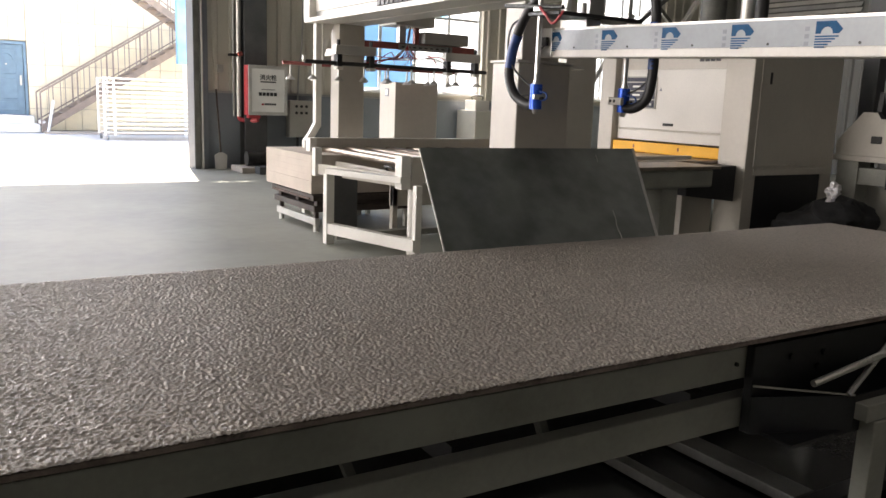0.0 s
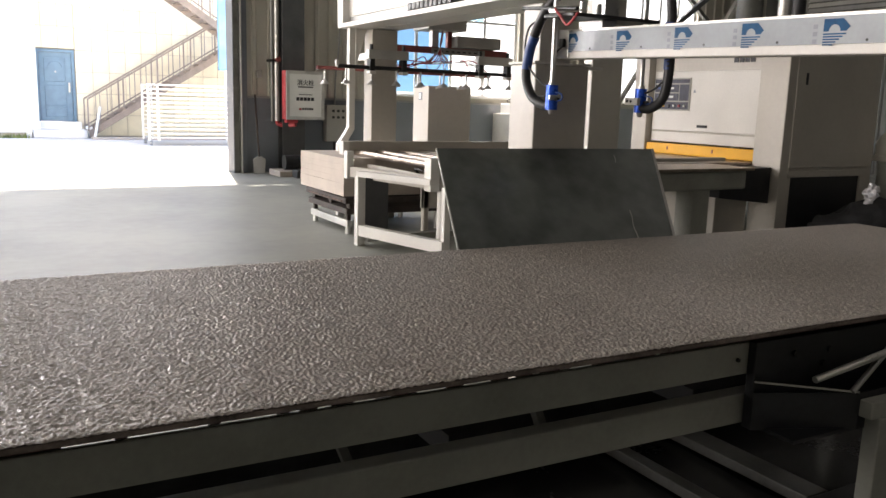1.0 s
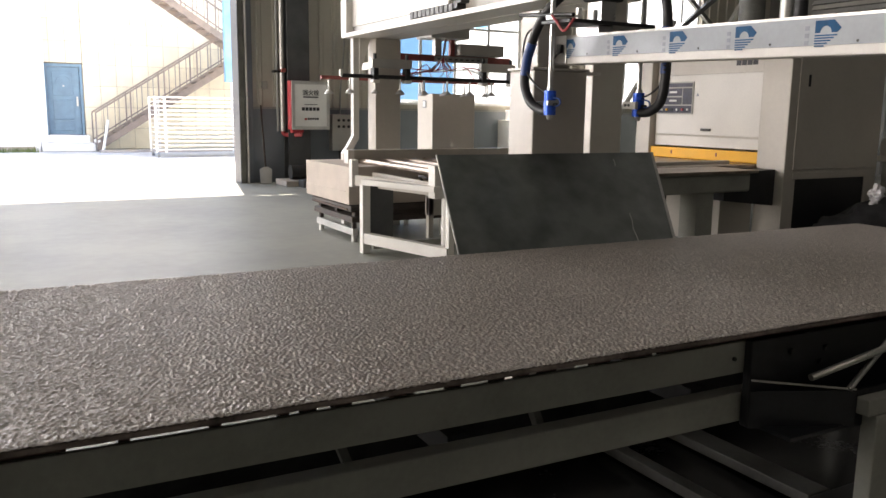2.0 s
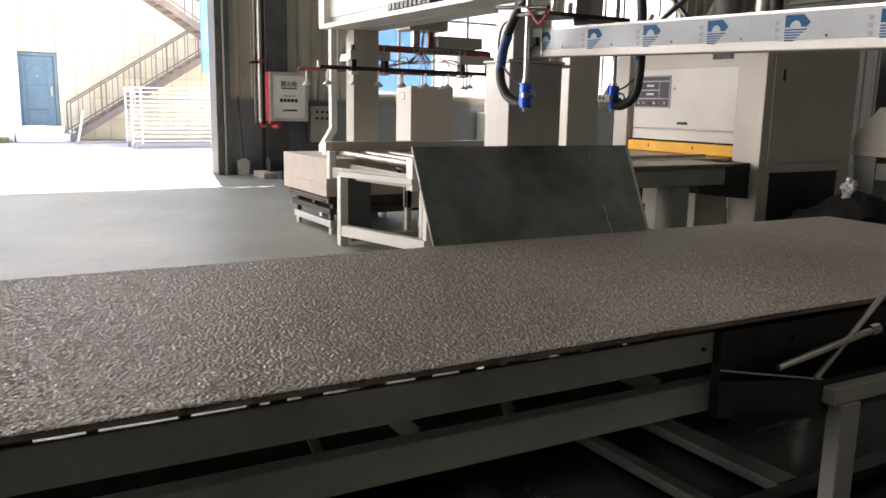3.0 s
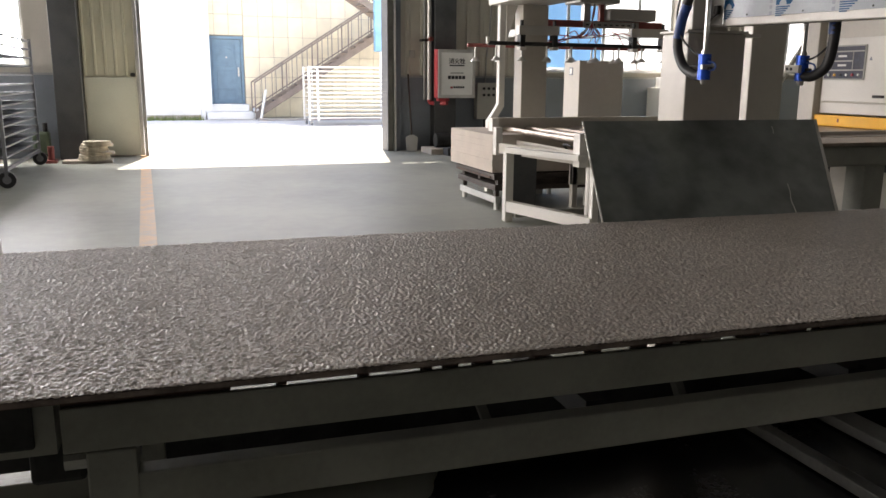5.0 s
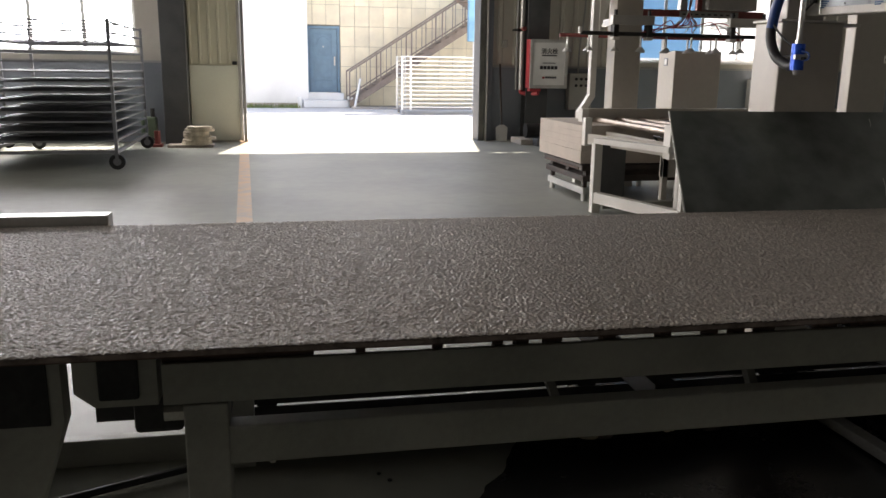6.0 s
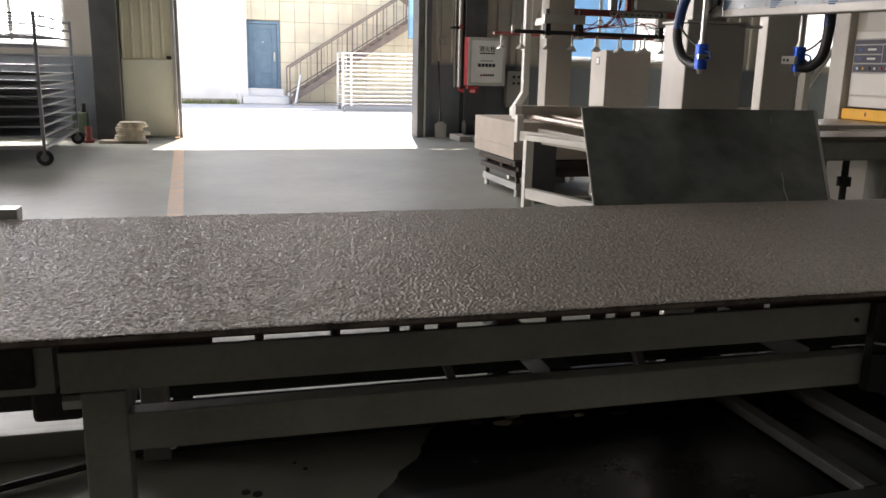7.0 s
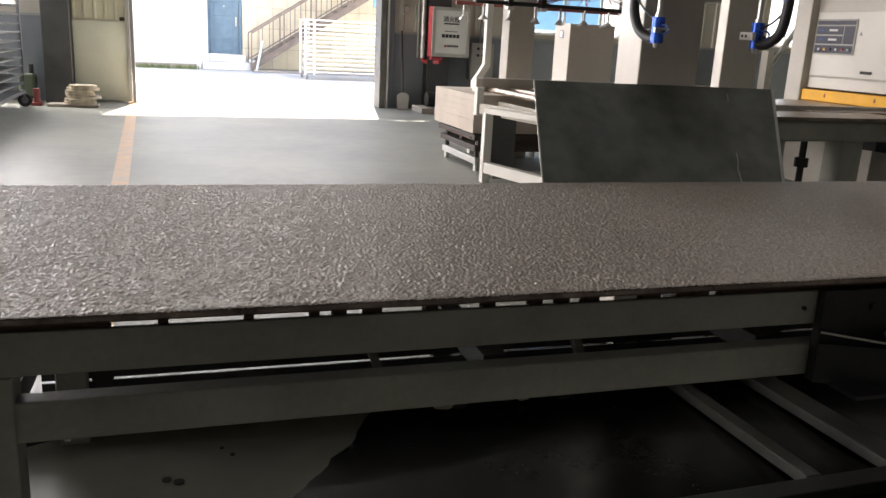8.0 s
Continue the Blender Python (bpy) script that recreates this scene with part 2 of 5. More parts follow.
def prism(poly, axis, a, b, bm=None):
    """A polygon of (u, v) pairs pushed along an axis from a to b. x: (y, z); y: (x, z); z: (x, y)."""
    own = bm or bmesh.new()
    put = {'x': lambda u, v, w: (w, u, v), 'y': lambda u, v, w: (u, w, v), 'z': lambda u, v, w: (u, v, w)}[axis]
    lo = [own.verts.new(put(u, v, a)) for u, v in poly]
    hi = [own.verts.new(put(u, v, b)) for u, v in poly]
    own.faces.new(lo)
    own.faces.new(hi)
    n = len(poly)
    for i in range(n):
        own.faces.new((lo[i], lo[(i + 1) % n], hi[(i + 1) % n], hi[i]))
    return own


def structure(name, bm, mat, label, category, smooth=False):
    return tagged(part(name, bm, mat, smooth=smooth), label, category, kind="structure")

# ---- the hall ----
YW = 14.71                      # inner face of the gate wall
GX0, GX1, GH = -0.19, 4.06, 4.9  # gate opening
WEST, EAST, SOUTH, ROOF = -22.1, 18.0, -9.0, 7.0

structure("floor", bx(WEST - 0.3, EAST + 0.3, SOUTH - 0.3, YW + 0.28, -0.2, 0.0), FLOOR, "glossy grey-green epoxy workshop floor with scuffs", "floor")
structure("ground", bx(-400, 400, YW + 0.28, 900, -0.3, -0.012), CONCRETE, "sunlit pale concrete yard outside the gate", "yard")
structure("floor_marking", prism([(-0.065, 3.4), (0.075, 3.4), (-0.185, YW + 0.1), (-0.325, YW + 0.1)], 'z', 0.0, 0.004), ORANGE_LINE, "worn orange line painted along the floor", "floor marking")

# gate wall: openings for the gate, two windows east of it and one west
WZ0, WZ1 = 1.52, 4.6
WINDOWS = [(-6.2, -1.98), (7.05, 10.3), (12.7, 15.6)]
wall = bmesh.new()
for x0, x1 in [(WEST, WINDOWS[0][0]), (WINDOWS[0][1], -1.13), (5.75, WINDOWS[1][0]), (WINDOWS[1][1], WINDOWS[2][0]), (WINDOWS[2][1], EAST)]:
    bx(x0, x1, YW, YW + 0.28, 0, ROOF, bm=wall)
for x0, x1 in WINDOWS:
    bx(x0, x1, YW, YW + 0.28, 0, WZ0, bm=wall)
    bx(x0, x1, YW, YW + 0.28, WZ1, ROOF, bm=wall)
bx(-1.13, GX1, YW, YW + 0.28, GH, ROOF, bm=wall)
# unseen gap added above the east jamb; its blocks split the sun into floor streaks
bx(GX1, 5.75, YW, YW + 0.28, 0, 4.60, bm=wall)
bx(GX1, 5.75, YW, YW + 0.28, 5.31, ROOF, bm=wall)
for a, b in ((GX1, 4.12), (4.50, 4.55), (4.92, 4.98), (5.5, 5.75)):
    bx(a, b, YW, YW + 0.28, 4.60, 5.31, bm=wall)
bx(-1.13, GX0 - 0.12, YW + 0.1, YW + 0.28, 0, GH, bm=wall)
north = structure("wall_north", wall, WALL_SHEET, "beige sheet-metal hall wall with gate and windows", "wall")
# vertical ribs of the wall sheeting
for i in range(133):
    x = WEST + 0.15 + i * 0.3
    if -2.0 < x < 5.75 or any(a - 0.05 < x < b + 0.05 for a, b in WINDOWS):
        continue
    part("rib", prism([(x - 0.03, YW - 0.028), (x + 0.03, YW - 0.028), (x + 0.055, YW + 0.002), (x - 0.055, YW + 0.002)], 'z', 1.40, 6.9), WALL_SHEET, north)
for i in range(5):
    x = GX1 + 0.42 + i * 0.3
    part("rib", prism([(x - 0.03, YW - 0.028), (x + 0.03, YW - 0.028), (x + 0.055, YW + 0.002), (x - 0.055, YW + 0.002)], 'z', 1.40, 4.58), WALL_SHEET, north)
dado = bmesh.new()
for x0, x1 in [(WEST, -1.56), (GX1 + 0.26, EAST)]:
    bx(x0, x1, YW - 0.035, YW - 0.002, 0.0, 1.36, bm=dado)
structure("dado", dado, DADO, "blue-grey painted lower band of the hall wall", "wall panel")
cap = bmesh.new()
for x0, x1 in [(WEST, -1.56), (GX1 + 0.26, EAST)]:
    bx(x0, x1, YW - 0.05, YW - 0.002, 1.362, 1.395, bm=cap)
structure("trim", cap, FRAME_GREY, "grey strip along the top of the dado", "trim")
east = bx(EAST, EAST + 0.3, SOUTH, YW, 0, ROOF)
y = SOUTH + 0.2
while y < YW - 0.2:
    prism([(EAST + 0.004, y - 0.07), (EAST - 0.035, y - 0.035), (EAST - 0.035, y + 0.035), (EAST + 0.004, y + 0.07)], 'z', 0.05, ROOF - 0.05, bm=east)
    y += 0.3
structure("wall_east", east, WALL_DIM, "grey sheet-metal hall wall, darkened to bounce less light", "wall")
ww = bmesh.new()
bx(WEST - 0.3, WEST, SOUTH, 5.1, 0, ROOF, bm=ww)
bx(WEST - 0.3, WEST, 14.1, YW, 0, ROOF, bm=ww)
bx(WEST - 0.3, WEST, 5.1, 14.1, 0, 0.9, bm=ww)
bx(WEST - 0.3, WEST, 5.1, 14.1, 5.9, ROOF, bm=ww)
structure("wall_west", ww, WALL_SHEET, "beige sheet-metal hall wall with a long open side", "wall")
# unseen closing wall, dark so that faces turned south stay dim
structure("wall_south", bx(WEST, EAST, SOUTH - 0.3, SOUTH, 0, ROOF), WALL_DIM, "grey sheet-metal hall wall, darkened to bounce less light", "wall")
structure("ceiling", bx(WEST - 0.3, EAST + 0.3, SOUTH - 0.3, YW + 0.3, ROOF, ROOF + 0.2), CEIL, "grey sheet-metal hall roof", "ceiling")


def window(name, x0, x1, columns, rows, blue, label):
    w = thing(name, ((x0 + x1) / 2, YW + 0.14, WZ0), label, "window", kind="structure")
    fr = bmesh.new()
    for a, b, c, d in [(x0, x1, WZ0, WZ0 + 0.06), (x0, x1, WZ1 - 0.06, WZ1), (x0, x0 + 0.06, WZ0 + 0.06, WZ1 - 0.06), (x1 - 0.06, x1, WZ0 + 0.06, WZ1 - 0.06)]:
        bx(a, b, YW + 0.10, YW + 0.17, c, d, bm=fr)
    for i in range(1, columns):
        x = x0 + (x1 - x0) * i / columns
        bx(x - 0.03, x + 0.03, YW + 0.105, YW + 0.165, WZ0 + 0.06, WZ1 - 0.06, bm=fr)
    for j in range(1, rows):
        z = WZ0 + (WZ1 - WZ0) * j / rows
        bx(x0 + 0.06, x1 - 0.06, YW + 0.11, YW + 0.16, z - 0.025, z + 0.025, bm=fr)
    part("window_frame", fr, WINDOW_FRAME, w)
    part("window_sill", bx(x0 - 0.03, x1 + 0.03, YW - 0.07, YW + 0.10, WZ0 - 0.04, WZ0 + 0.002, 0.006), WINDOW_FRAME, w)
    for i in range(columns):
        for j in range(rows):
            a = x0 + (x1 - x0) * i / columns + 0.035
            b = x0 + (x1 - x0) * (i + 1) / columns - 0.035
            c = WZ0 + (WZ1 - WZ0) * j / rows + 0.03
            d = WZ0 + (WZ1 - WZ0) * (j + 1) / rows - 0.03
            p = part("pane", bx(a, b, YW + 0.132, YW + 0.138, c, d), (BLUE_FILM if i < 2 else PALE_FILM) if (i, j) in blue else GLASS, w,
                     "pane covered with blue film" if (i, j) in blue else "")
            p.visible_shadow = False
    return w


window("window_1", *WINDOWS[0], 5, 2, (), "bright workshop window in white frames")
window("window_2", *WINDOWS[1], 4, 2, {(0, 0), (0, 1), (1, 0), (1, 1), (2, 1)}, "workshop window partly covered with blue film")
window("window_3", *WINDOWS[2], 5, 2, (), "bright workshop window in white frames")

# gate: jamb profiles, lintel track, sliding leaf pushed open to the west
jr = thing("door_1", (GX1, YW, 0), "grey steel jamb of the open sliding gate", "gate frame", kind="structure")
part("jamb", bx(GX1, GX1 + 0.10, YW - 0.16, YW + 0.05, 0, 4.4, 0.006), DARK_PAINT, jr)
part("reveal", bx(GX1 - 0.012, GX1 - 0.001, YW - 0.16, YW + 0.28, 0, 4.85), COLUMN_DARK, jr, "dark painted reveal")
part("cover_strip", bx(GX1 + 0.115, GX1 + 0.145, YW - 0.19, YW - 0.02, 0, 4.3, 0.005), ALU, jr, "pale metal cover strip")
part("jamb", bx(GX1 + 0.155, GX1 + 0.26, YW - 0.10, YW - 0.002, 0, 4.3, 0.006), DADO, jr)
part("track", bx(-4.6, GX1 - 0.6, YW - 0.22, YW - 0.12, GH + 0.12, GH + 0.26, 0.01), FRAME_GREY, jr, "grey overhead gate track")
leaf = thing("door_2", (-0.7, YW - 0.08, 0.03), "open sliding gate leaf of ribbed yellowish sheet", "gate leaf", kind="structure")
part("upper_sheet", bx(-1.13, -0.31, YW - 0.06, YW - 0.02, 1.33, GH, 0.004), LEAF_SHEET, leaf)
for x in (-1.10, -0.94, -0.78, -0.62, -0.46):
    part("rib", prism([(x - 0.014, YW - 0.085), (x + 0.014, YW - 0.085), (x + 0.026, YW - 0.058), (x - 0.026, YW - 0.058)], 'z', 1.36, GH - 0.02), LEAF_SHEET, leaf)
part("lower_sheet", bx(-1.13, -0.31, YW - 0.09, YW - 0.03, 0.03, 1.328, 0.004), LEAF_PLAIN, leaf, "plain pale green lower sheet")
part("edge_profile", bx(-0.305, -0.25, YW - 0.13, YW - 0.01, 0.02, GH, 0.006), ALU, leaf, "pale metal edge profile")
part("edge_profile", bx(-0.245, GX0, YW - 0.10, YW + 0.08, 0.0, GH, 0.006), FRAME_GREY, leaf)
part("latch", bx(-0.40, -0.32, YW - 0.15, YW - 0.09, 1.34, 1.40, 0.012), DARK_STEEL, leaf)

# columns against the gate wall
col_w = thing("hall_column", (-1.35, YW - 0.2, 0), "dark steel hall column beside the gate leaf", "column", kind="structure")
part("web", bx(-1.55, -1.14, YW - 0.42, YW - 0.04, 0, ROOF, 0.008), COLUMN_DARK, col_w)
col_e = thing("hall_column", (5.2, YW - 0.2, 0), "dark steel column with flanges behind the hydrant cabinet", "column", kind="structure")
part("flange", bx(4.91, 5.33, YW - 0.32, YW - 0.295, 0, ROOF), COLUMN_DARK, col_e)
part("web", bx(5.11, 5.13, YW - 0.294, YW - 0.062, 0, ROOF), COLUMN_DARK, col_e)
part("flange", bx(4.91, 5.33, YW - 0.061, YW - 0.036, 0, ROOF), COLUMN_DARK, col_e)

# fire pipe with valve
pipe = thing("fire_pipe", (4.86, YW - 0.16, 0), "grey vertical water pipe with a red valve on the wall", "pipe")
part("riser", rod((4.86, YW - 0.15, 0.95), (4.86, YW - 0.15, 5.5), 0.045, 14), ALU, pipe, smooth=True)
part("riser", rod((4.78, YW - 0.10, 0.95), (4.78, YW - 0.10, 5.5), 0.022, 10), FRAME_GREY, pipe, smooth=True)
part("bracket", bx(4.70, 4.96, YW - 0.20, YW - 0.034, 2.02, 2.06), DARK_STEEL, pipe)
part("valve", rod((4.86, YW - 0.28, 2.06), (4.86, YW - 0.04, 2.06), 0.04, 12), RED_DULL, pipe, "dull red valve", smooth=True)
part("elbow", hose([(4.86, YW - 0.15, 0.97), (4.88, YW - 0.15, 0.90), (5.0, YW - 0.24, 0.88), (5.12, YW - 0.42, 0.90)], 0.04), RED, pipe, "red pipe elbow", smooth=True)

# conduit box and thin rod on the wall panel
sw = thing("wall_switch", (4.55, YW - 0.05, 1.7), "small grey switch box on the wall sheet", "switch box")
part("box", bx(4.50, 4.60, YW - 0.09, YW - 0.03, 1.72, 1.86, 0.008), GREY_CABINET, sw)


def fire_cabinet():
    c = thing("hydrant_cabinet", (5.42, YW - 0.42, 0.98), "red fire hydrant cabinet with white framed notice face", "fire cabinet")
    y = YW - 0.55
    part("case", bx(5.05, 5.79, y + 0.03, y + 0.23, 0.99, 1.87, 0.008), RED, c, "red steel case")
    fr = bmesh.new()
    for a, b, e, f in [(5.06, 5.79, 0.99, 1.05), (5.06, 5.79, 1.81, 1.87), (5.06, 5.12, 1.05, 1.81), (5.73, 5.79, 1.05, 1.81)]:
        bx(a, b, y, y + 0.028, e, f, 0.004, bm=fr)
    part("door_frame", fr, ALU, c, "grey aluminium door frame")
    face = part("notice", bx(5.12, 5.73, y + 0.008, y + 0.026, 1.05, 1.81), PAPER, c, "white notice face with dark writing")
    cu = bpy.data.curves.new("words", 'FONT')
    cu.body, cu.size, cu.align_x, cu.extrude = "消火栓", 0.108, 'CENTER', 0.001
    cu.offset = 0.0018
    tmp = new("words", cu)
    me = bpy.data.meshes.new_from_object(tmp.evaluated_get(bpy.context.evaluated_depsgraph_get()))
    bpy.data.objects.remove(tmp)
    me.transform(Matrix.Translation(Vector((5.425, y + 0.005, 1.62)) - ORIGIN[face]) @ Matrix.Rotation(radians(90), 4, 'X'))
    me.materials.append(INK)
    words = new("lettering", me)
    words.parent = face
    for x0, x1, z, h in [(5.28, 5.57, 1.57, 0.022), (5.30, 5.55, 1.44, 0.012), (5.25, 5.60, 1.335, 0.06), (5.36, 5.58, 1.17, 0.035)]:
        n = 5 if h > 0.03 else 1
        for k in range(n):
            a = x0 + (x1 - x0) * k / n
            part("print_bar", bx(a, a + (x1 - x0) / n * (0.8 if n > 1 else 1), y + 0.003, y + 0.0075, z, z + h), INK, face)
    part("print_mark", bx(5.30, 5.345, y + 0.003, y + 0.0075, 1.165, 1.20), RED, face, "small red mark")
    bott = bmesh.new()
    bx(5.08, 5.30, y + 0.06, y + 0.2, 0.93, 0.985, 0.01, bm=bott)
    part("outlet", bott, RED, c)
    part("bracket", bx(5.10, 5.7, y + 0.232, YW - 0.322, 1.2, 1.26), DARK_STEEL, c)
    c.location.x -= 0.155


fire_cabinet()

cb = thing("control_box", (6.0, YW - 0.16, 0.58), "grey wall control box with rows of buttons", "control box")
part("case", bx(5.80, 6.26, YW - 0.24, YW - 0.037, 0.58, 1.27, 0.012), GREY_CABINET, cb)
for i in range(3):
    for j in range(2):
        part("button", rod((5.93 + i * 0.10, YW - 0.262, 1.16 - j * 0.12), (5.93 + i * 0.10, YW - 0.238, 1.16 - j * 0.12), 0.026, 12), DARK_STEEL, cb, "dark round button")
part("conduit", rod((6.0, YW - 0.13, 0.0), (6.0, YW - 0.13, 0.58), 0.025, 10), DARK_STEEL, cb)
part("conduit", hose([(6.0, YW - 0.13, 1.27), (6.02, YW - 0.13, 1.8), (6.1, YW - 0.11, 2.6), (6.12, YW - 0.1, 4.5)], 0.016), FRAME_GREY, cb)

# floor clutter by the east jamb
sh = thing("shovel", (4.45, YW - 0.25, 0), "flat shovel leaning upright against the wall", "shovel")
part("blade", prism([(4.36, 0.005), (4.56, 0.005), (4.575, 0.26), (4.50, 0.31), (4.42, 0.31), (4.345, 0.26)], 'y', YW - 0.34, YW - 0.325), ALU, sh, "worn pale metal blade")
part("handle", rod((4.46, YW - 0.325, 0.27), (4.47, YW - 0.06, 1.42), 0.016, 8), PALLET, sh)
mb = thing("machine_block", (4.95, 13.9, 0), "dark low motor block on a pale slab", "motor")
part("slab", bx(4.60, 5.45, 13.62, 14.25, 0.0, 0.10, 0.01), STACK, mb, "pale low slab")
part("step", bx(4.82, 5.5, 13.35, 13.62, 0.0, 0.13, 0.008), COLUMN_DARK, mb)
part("body", rod((4.75, 13.85, 0.24), (5.15, 13.85, 0.24), 0.13, 16), DARK_STEEL, mb, smooth=True)
part("cover", bx(5.10, 5.40, 13.75, 13.98, 0.10, 0.36, 0.03), DARK_STEEL, mb)

# sacks and bits beside the gate leaf
sk = thing("sack_stack", (-0.95, 13.75, 0), "stack of folded pale woven sacks on the floor", "sacks")
random.seed(4)
for i in range(7):
    cx, cy = -0.97 + random.uniform(-.035, .035), 13.75 + random.uniform(-.02, .02)
    bm = rod((cx, cy, 0.047 + i * 0.042), (cx, cy, 0.087 + i * 0.042), 0.25 - 0.006 * i + random.uniform(-.03, .03), 24)
    for v in bm.verts:
        v.co += Vector((noise.noise(v.co * 6 + Vector((i, 0, 0))), noise.noise(v.co * 6 + Vector((0, i, 9))), 0.25 * noise.noise(v.co * 9))) * 0.022
    part("sack", bm, SACK, sk, smooth=True)
part("board", bx(-1.45, -0.72, 13.58, 13.9, 0.0, 0.045, 0.006), STACK, sk)
rb = thing("red_jack", (-1.62, 13.8, 0), "small red hydraulic jack on the floor", "jack")
part("base", bx(-1.70, -1.54, 13.7, 13.9, 0.0, 0.05, 0.01), RED_DULL, rb)
part("cylinder", rod((-1.62, 13.8, 0.05), (-1.62, 13.8, 0.26), 0.05, 12), RED_DULL, rb, smooth=True)
part("lever", rod((-1.62, 13.8, 0.1), (-1.80, 13.72, 0.2), 0.015, 8), DARK_STEEL, rb)
cn = thing("green_can", (-1.78, 14.3, 0), "greenish plastic jerry can against the wall", "can")
part("body", bx(-1.93, -1.68, 14.2, 14.45, 0.0, 0.46, 0.04), material("green_plastic", (0.10, 0.14, 0.09), 0.4), cn)
part("spout", rod((-1.74, 14.32, 0.46), (-1.74, 14.32, 0.60), 0.035, 10), DARK_STEEL, cn)

# ---- the yard ----
YF = 28.0
fb = thing("factory_building", (3.5, YF, 0), "cream tiled factory building across the yard", "building")
part("wall", bx(-30, 1.56, YF + 0.02, YF + 6, -0.1, 7), FACADE_JOINT, fb)
part("wall", bx(2.68, 40, YF + 0.02, YF + 6, -0.1, 7), FACADE_JOINT, fb)
part("wall", bx(1.56, 2.68, YF + 0.02, YF + 6, 2.68, 7), FACADE_JOINT, fb)
part("roof", bx(-30.3, 40.3, YF - 0.3, YF + 6.3, 7.003, 7.3), WHITE_RENDER, fb)
# white rendered bay west of the door, standing forward of the tiled wall
bay = thing("white_bay", (-4, 27, 0), "white rendered projecting bay with a grass strip", "building bay")
part("wall", bx(-14, 1.555, 27.2, YF + 0.01, -0.1, 6.6), WHITE_RENDER, bay)
part("plinth", bx(-14, 1.36, 27.17, 27.199, -0.1, 0.14), STACK, bay)
part("cornice", bx(-14.1, 1.58, 27.1, YF + 0.01, 6.601, 6.75), WHITE_RENDER, bay)
# steps
st = thing("door_steps", (2.1, 27.6, 0), "two sunlit concrete steps below the blue door", "steps")
part("step", bx(1.37, 2.85, 26.9, 28.0, 0, 0.23, 0.015), WHITE_RENDER, st)
part("step", bx(1.45, 2.75, 27.5, 28.0, 0.231, 0.46, 0.015), WHITE_RENDER, st)
for x in (1.19, 2.87):
    part("cheek", bx(x, x + 0.14, 27.0, 27.9, 0, 0.34, 0.02), WHITE_RENDER, st, "low white cheek wall")
pr = thing("leaning_pole", (3.25, 26.3, 0), "white wooden pole leaning on the stair rail", "pole")
part("pole", bar((2.98, 26.3, 0.0), (3.2, 26.57, 0.95), 0.06, 0.05), WHITE_RENDER, pr)
# blue door
bd = thing("door_3", (2.12, YF, 0.46), "closed blue steel entrance door with moulded panels", "door", kind="structure")
part("leaf", bx(1.66, 2.58, YF + 0.03, YF + 0.08, 0.47, 2.56, 0.006), DOOR_BLUE, bd)
fr = bmesh.new()
bx(1.57, 1.65, YF - 0.02, YF + 0.12, 0.46, 2.66, 0.006, bm=fr)
bx(2.59, 2.67, YF - 0.02, YF + 0.12, 0.46, 2.66, 0.006, bm=fr)
bx(1.651, 2.589, YF - 0.02, YF + 0.12, 2.57, 2.66, 0.006, bm=fr)
part("frame", fr, DOOR_BLUE, bd)
for z0, z1 in [(0.60, 0.86), (0.95, 1.55), (1.68, 2.40)]:
    pn = bmesh.new()
    bx(1.80, 2.40, YF + 0.01, YF + 0.032, z0, z1, 0.012, bm=pn)
    part("moulded_panel", pn, DOOR_BLUE, bd)
arch = hose([(1.92 + 0.2 * (1 - math.cos(a)), YF + 0.005, 2.1 + 0.2 * math.sin(a)) for a in (math.pi * k / 6 for k in range(7))], 0.012)
part("arch_moulding", arch, DOOR_BLUE, bd)
part("handle", bx(2.47, 2.52, YF - 0.02, YF + 0.032, 1.36, 1.66, 0.01), STEEL, bd, "bright metal handle plate")
part("peephole", rod((2.12, YF - 0.0, 1.98), (2.12, YF + 0.034, 1.98), 0.03, 10), STEEL, bd)
part("panel_back", bx(1.56, 2.68, YF + 0.13, YF + 0.2, 0.46, 2.68), FACADE_JOINT, bd)


def stair_flight(name, x0, z0, x1, z1, y0, y1, steps, label):
    """A straight flight along x with stringers, treads and rails on the yard side."""
    s = thing(name, (x0, y0, z0), label, "stairs")
    run, rise = (x1 - x0) / steps, (z1 - z0) / steps
    for y in (y0, y1 - 0.05):
        part("stringer", prism([(x0, z0 - 0.16), (x1, z1 - 0.16), (x1, z1 + 0.07), (x0, z0 + 0.07)], 'y', y, y + 0.05), STAIR_BROWN, s)
    for i in range(steps):
        a, b = sorted((x0 + run * i, x0 + run * (i + 1)))
        z = z0 + rise * (i + 0.5)
        t = bmesh.new()
        bx(a - 0.015, b, y0 + 0.052, y1 - 0.052, z - 0.03, z, bm=t)
        part("tread", t, STAIR_BROWN, s)
    up = Vector((0, 0, 1))
    for y in (y0 + 0.025, y1 - 0.025):
        a, b = Vector((x0, y, z0)), Vector((x1, y, z1))
        for h, w in ((1.02, 0.05), (0.18, 0.035)):
            part("handrail" if h > 1 else "lower_rail", bar(a + up * h, b + up * h, w, w), STAIR_BROWN, s)
        n = max(2, round(abs(x1 - x0) / 0.33))
        for k in range(n + 1):
            p = a.lerp(b, k / n)
            w = 0.02 if k % 3 else 0.04
            part("baluster", bar(p + up * 0.05, p + up * 1.02, w, w), STAIR_BROWN, s)
    return s


stair_flight("outdoor_stairs", 2.86, 0.16, 7.3, 2.98, 26.6, 27.7, 16, "brown steel outdoor stairs rising along the tiled wall")
stair_flight("outdoor_stairs", 7.3, 3.02, 2.9, 5.8, 25.4, 26.5, 16, "brown steel upper stair flight rising back")
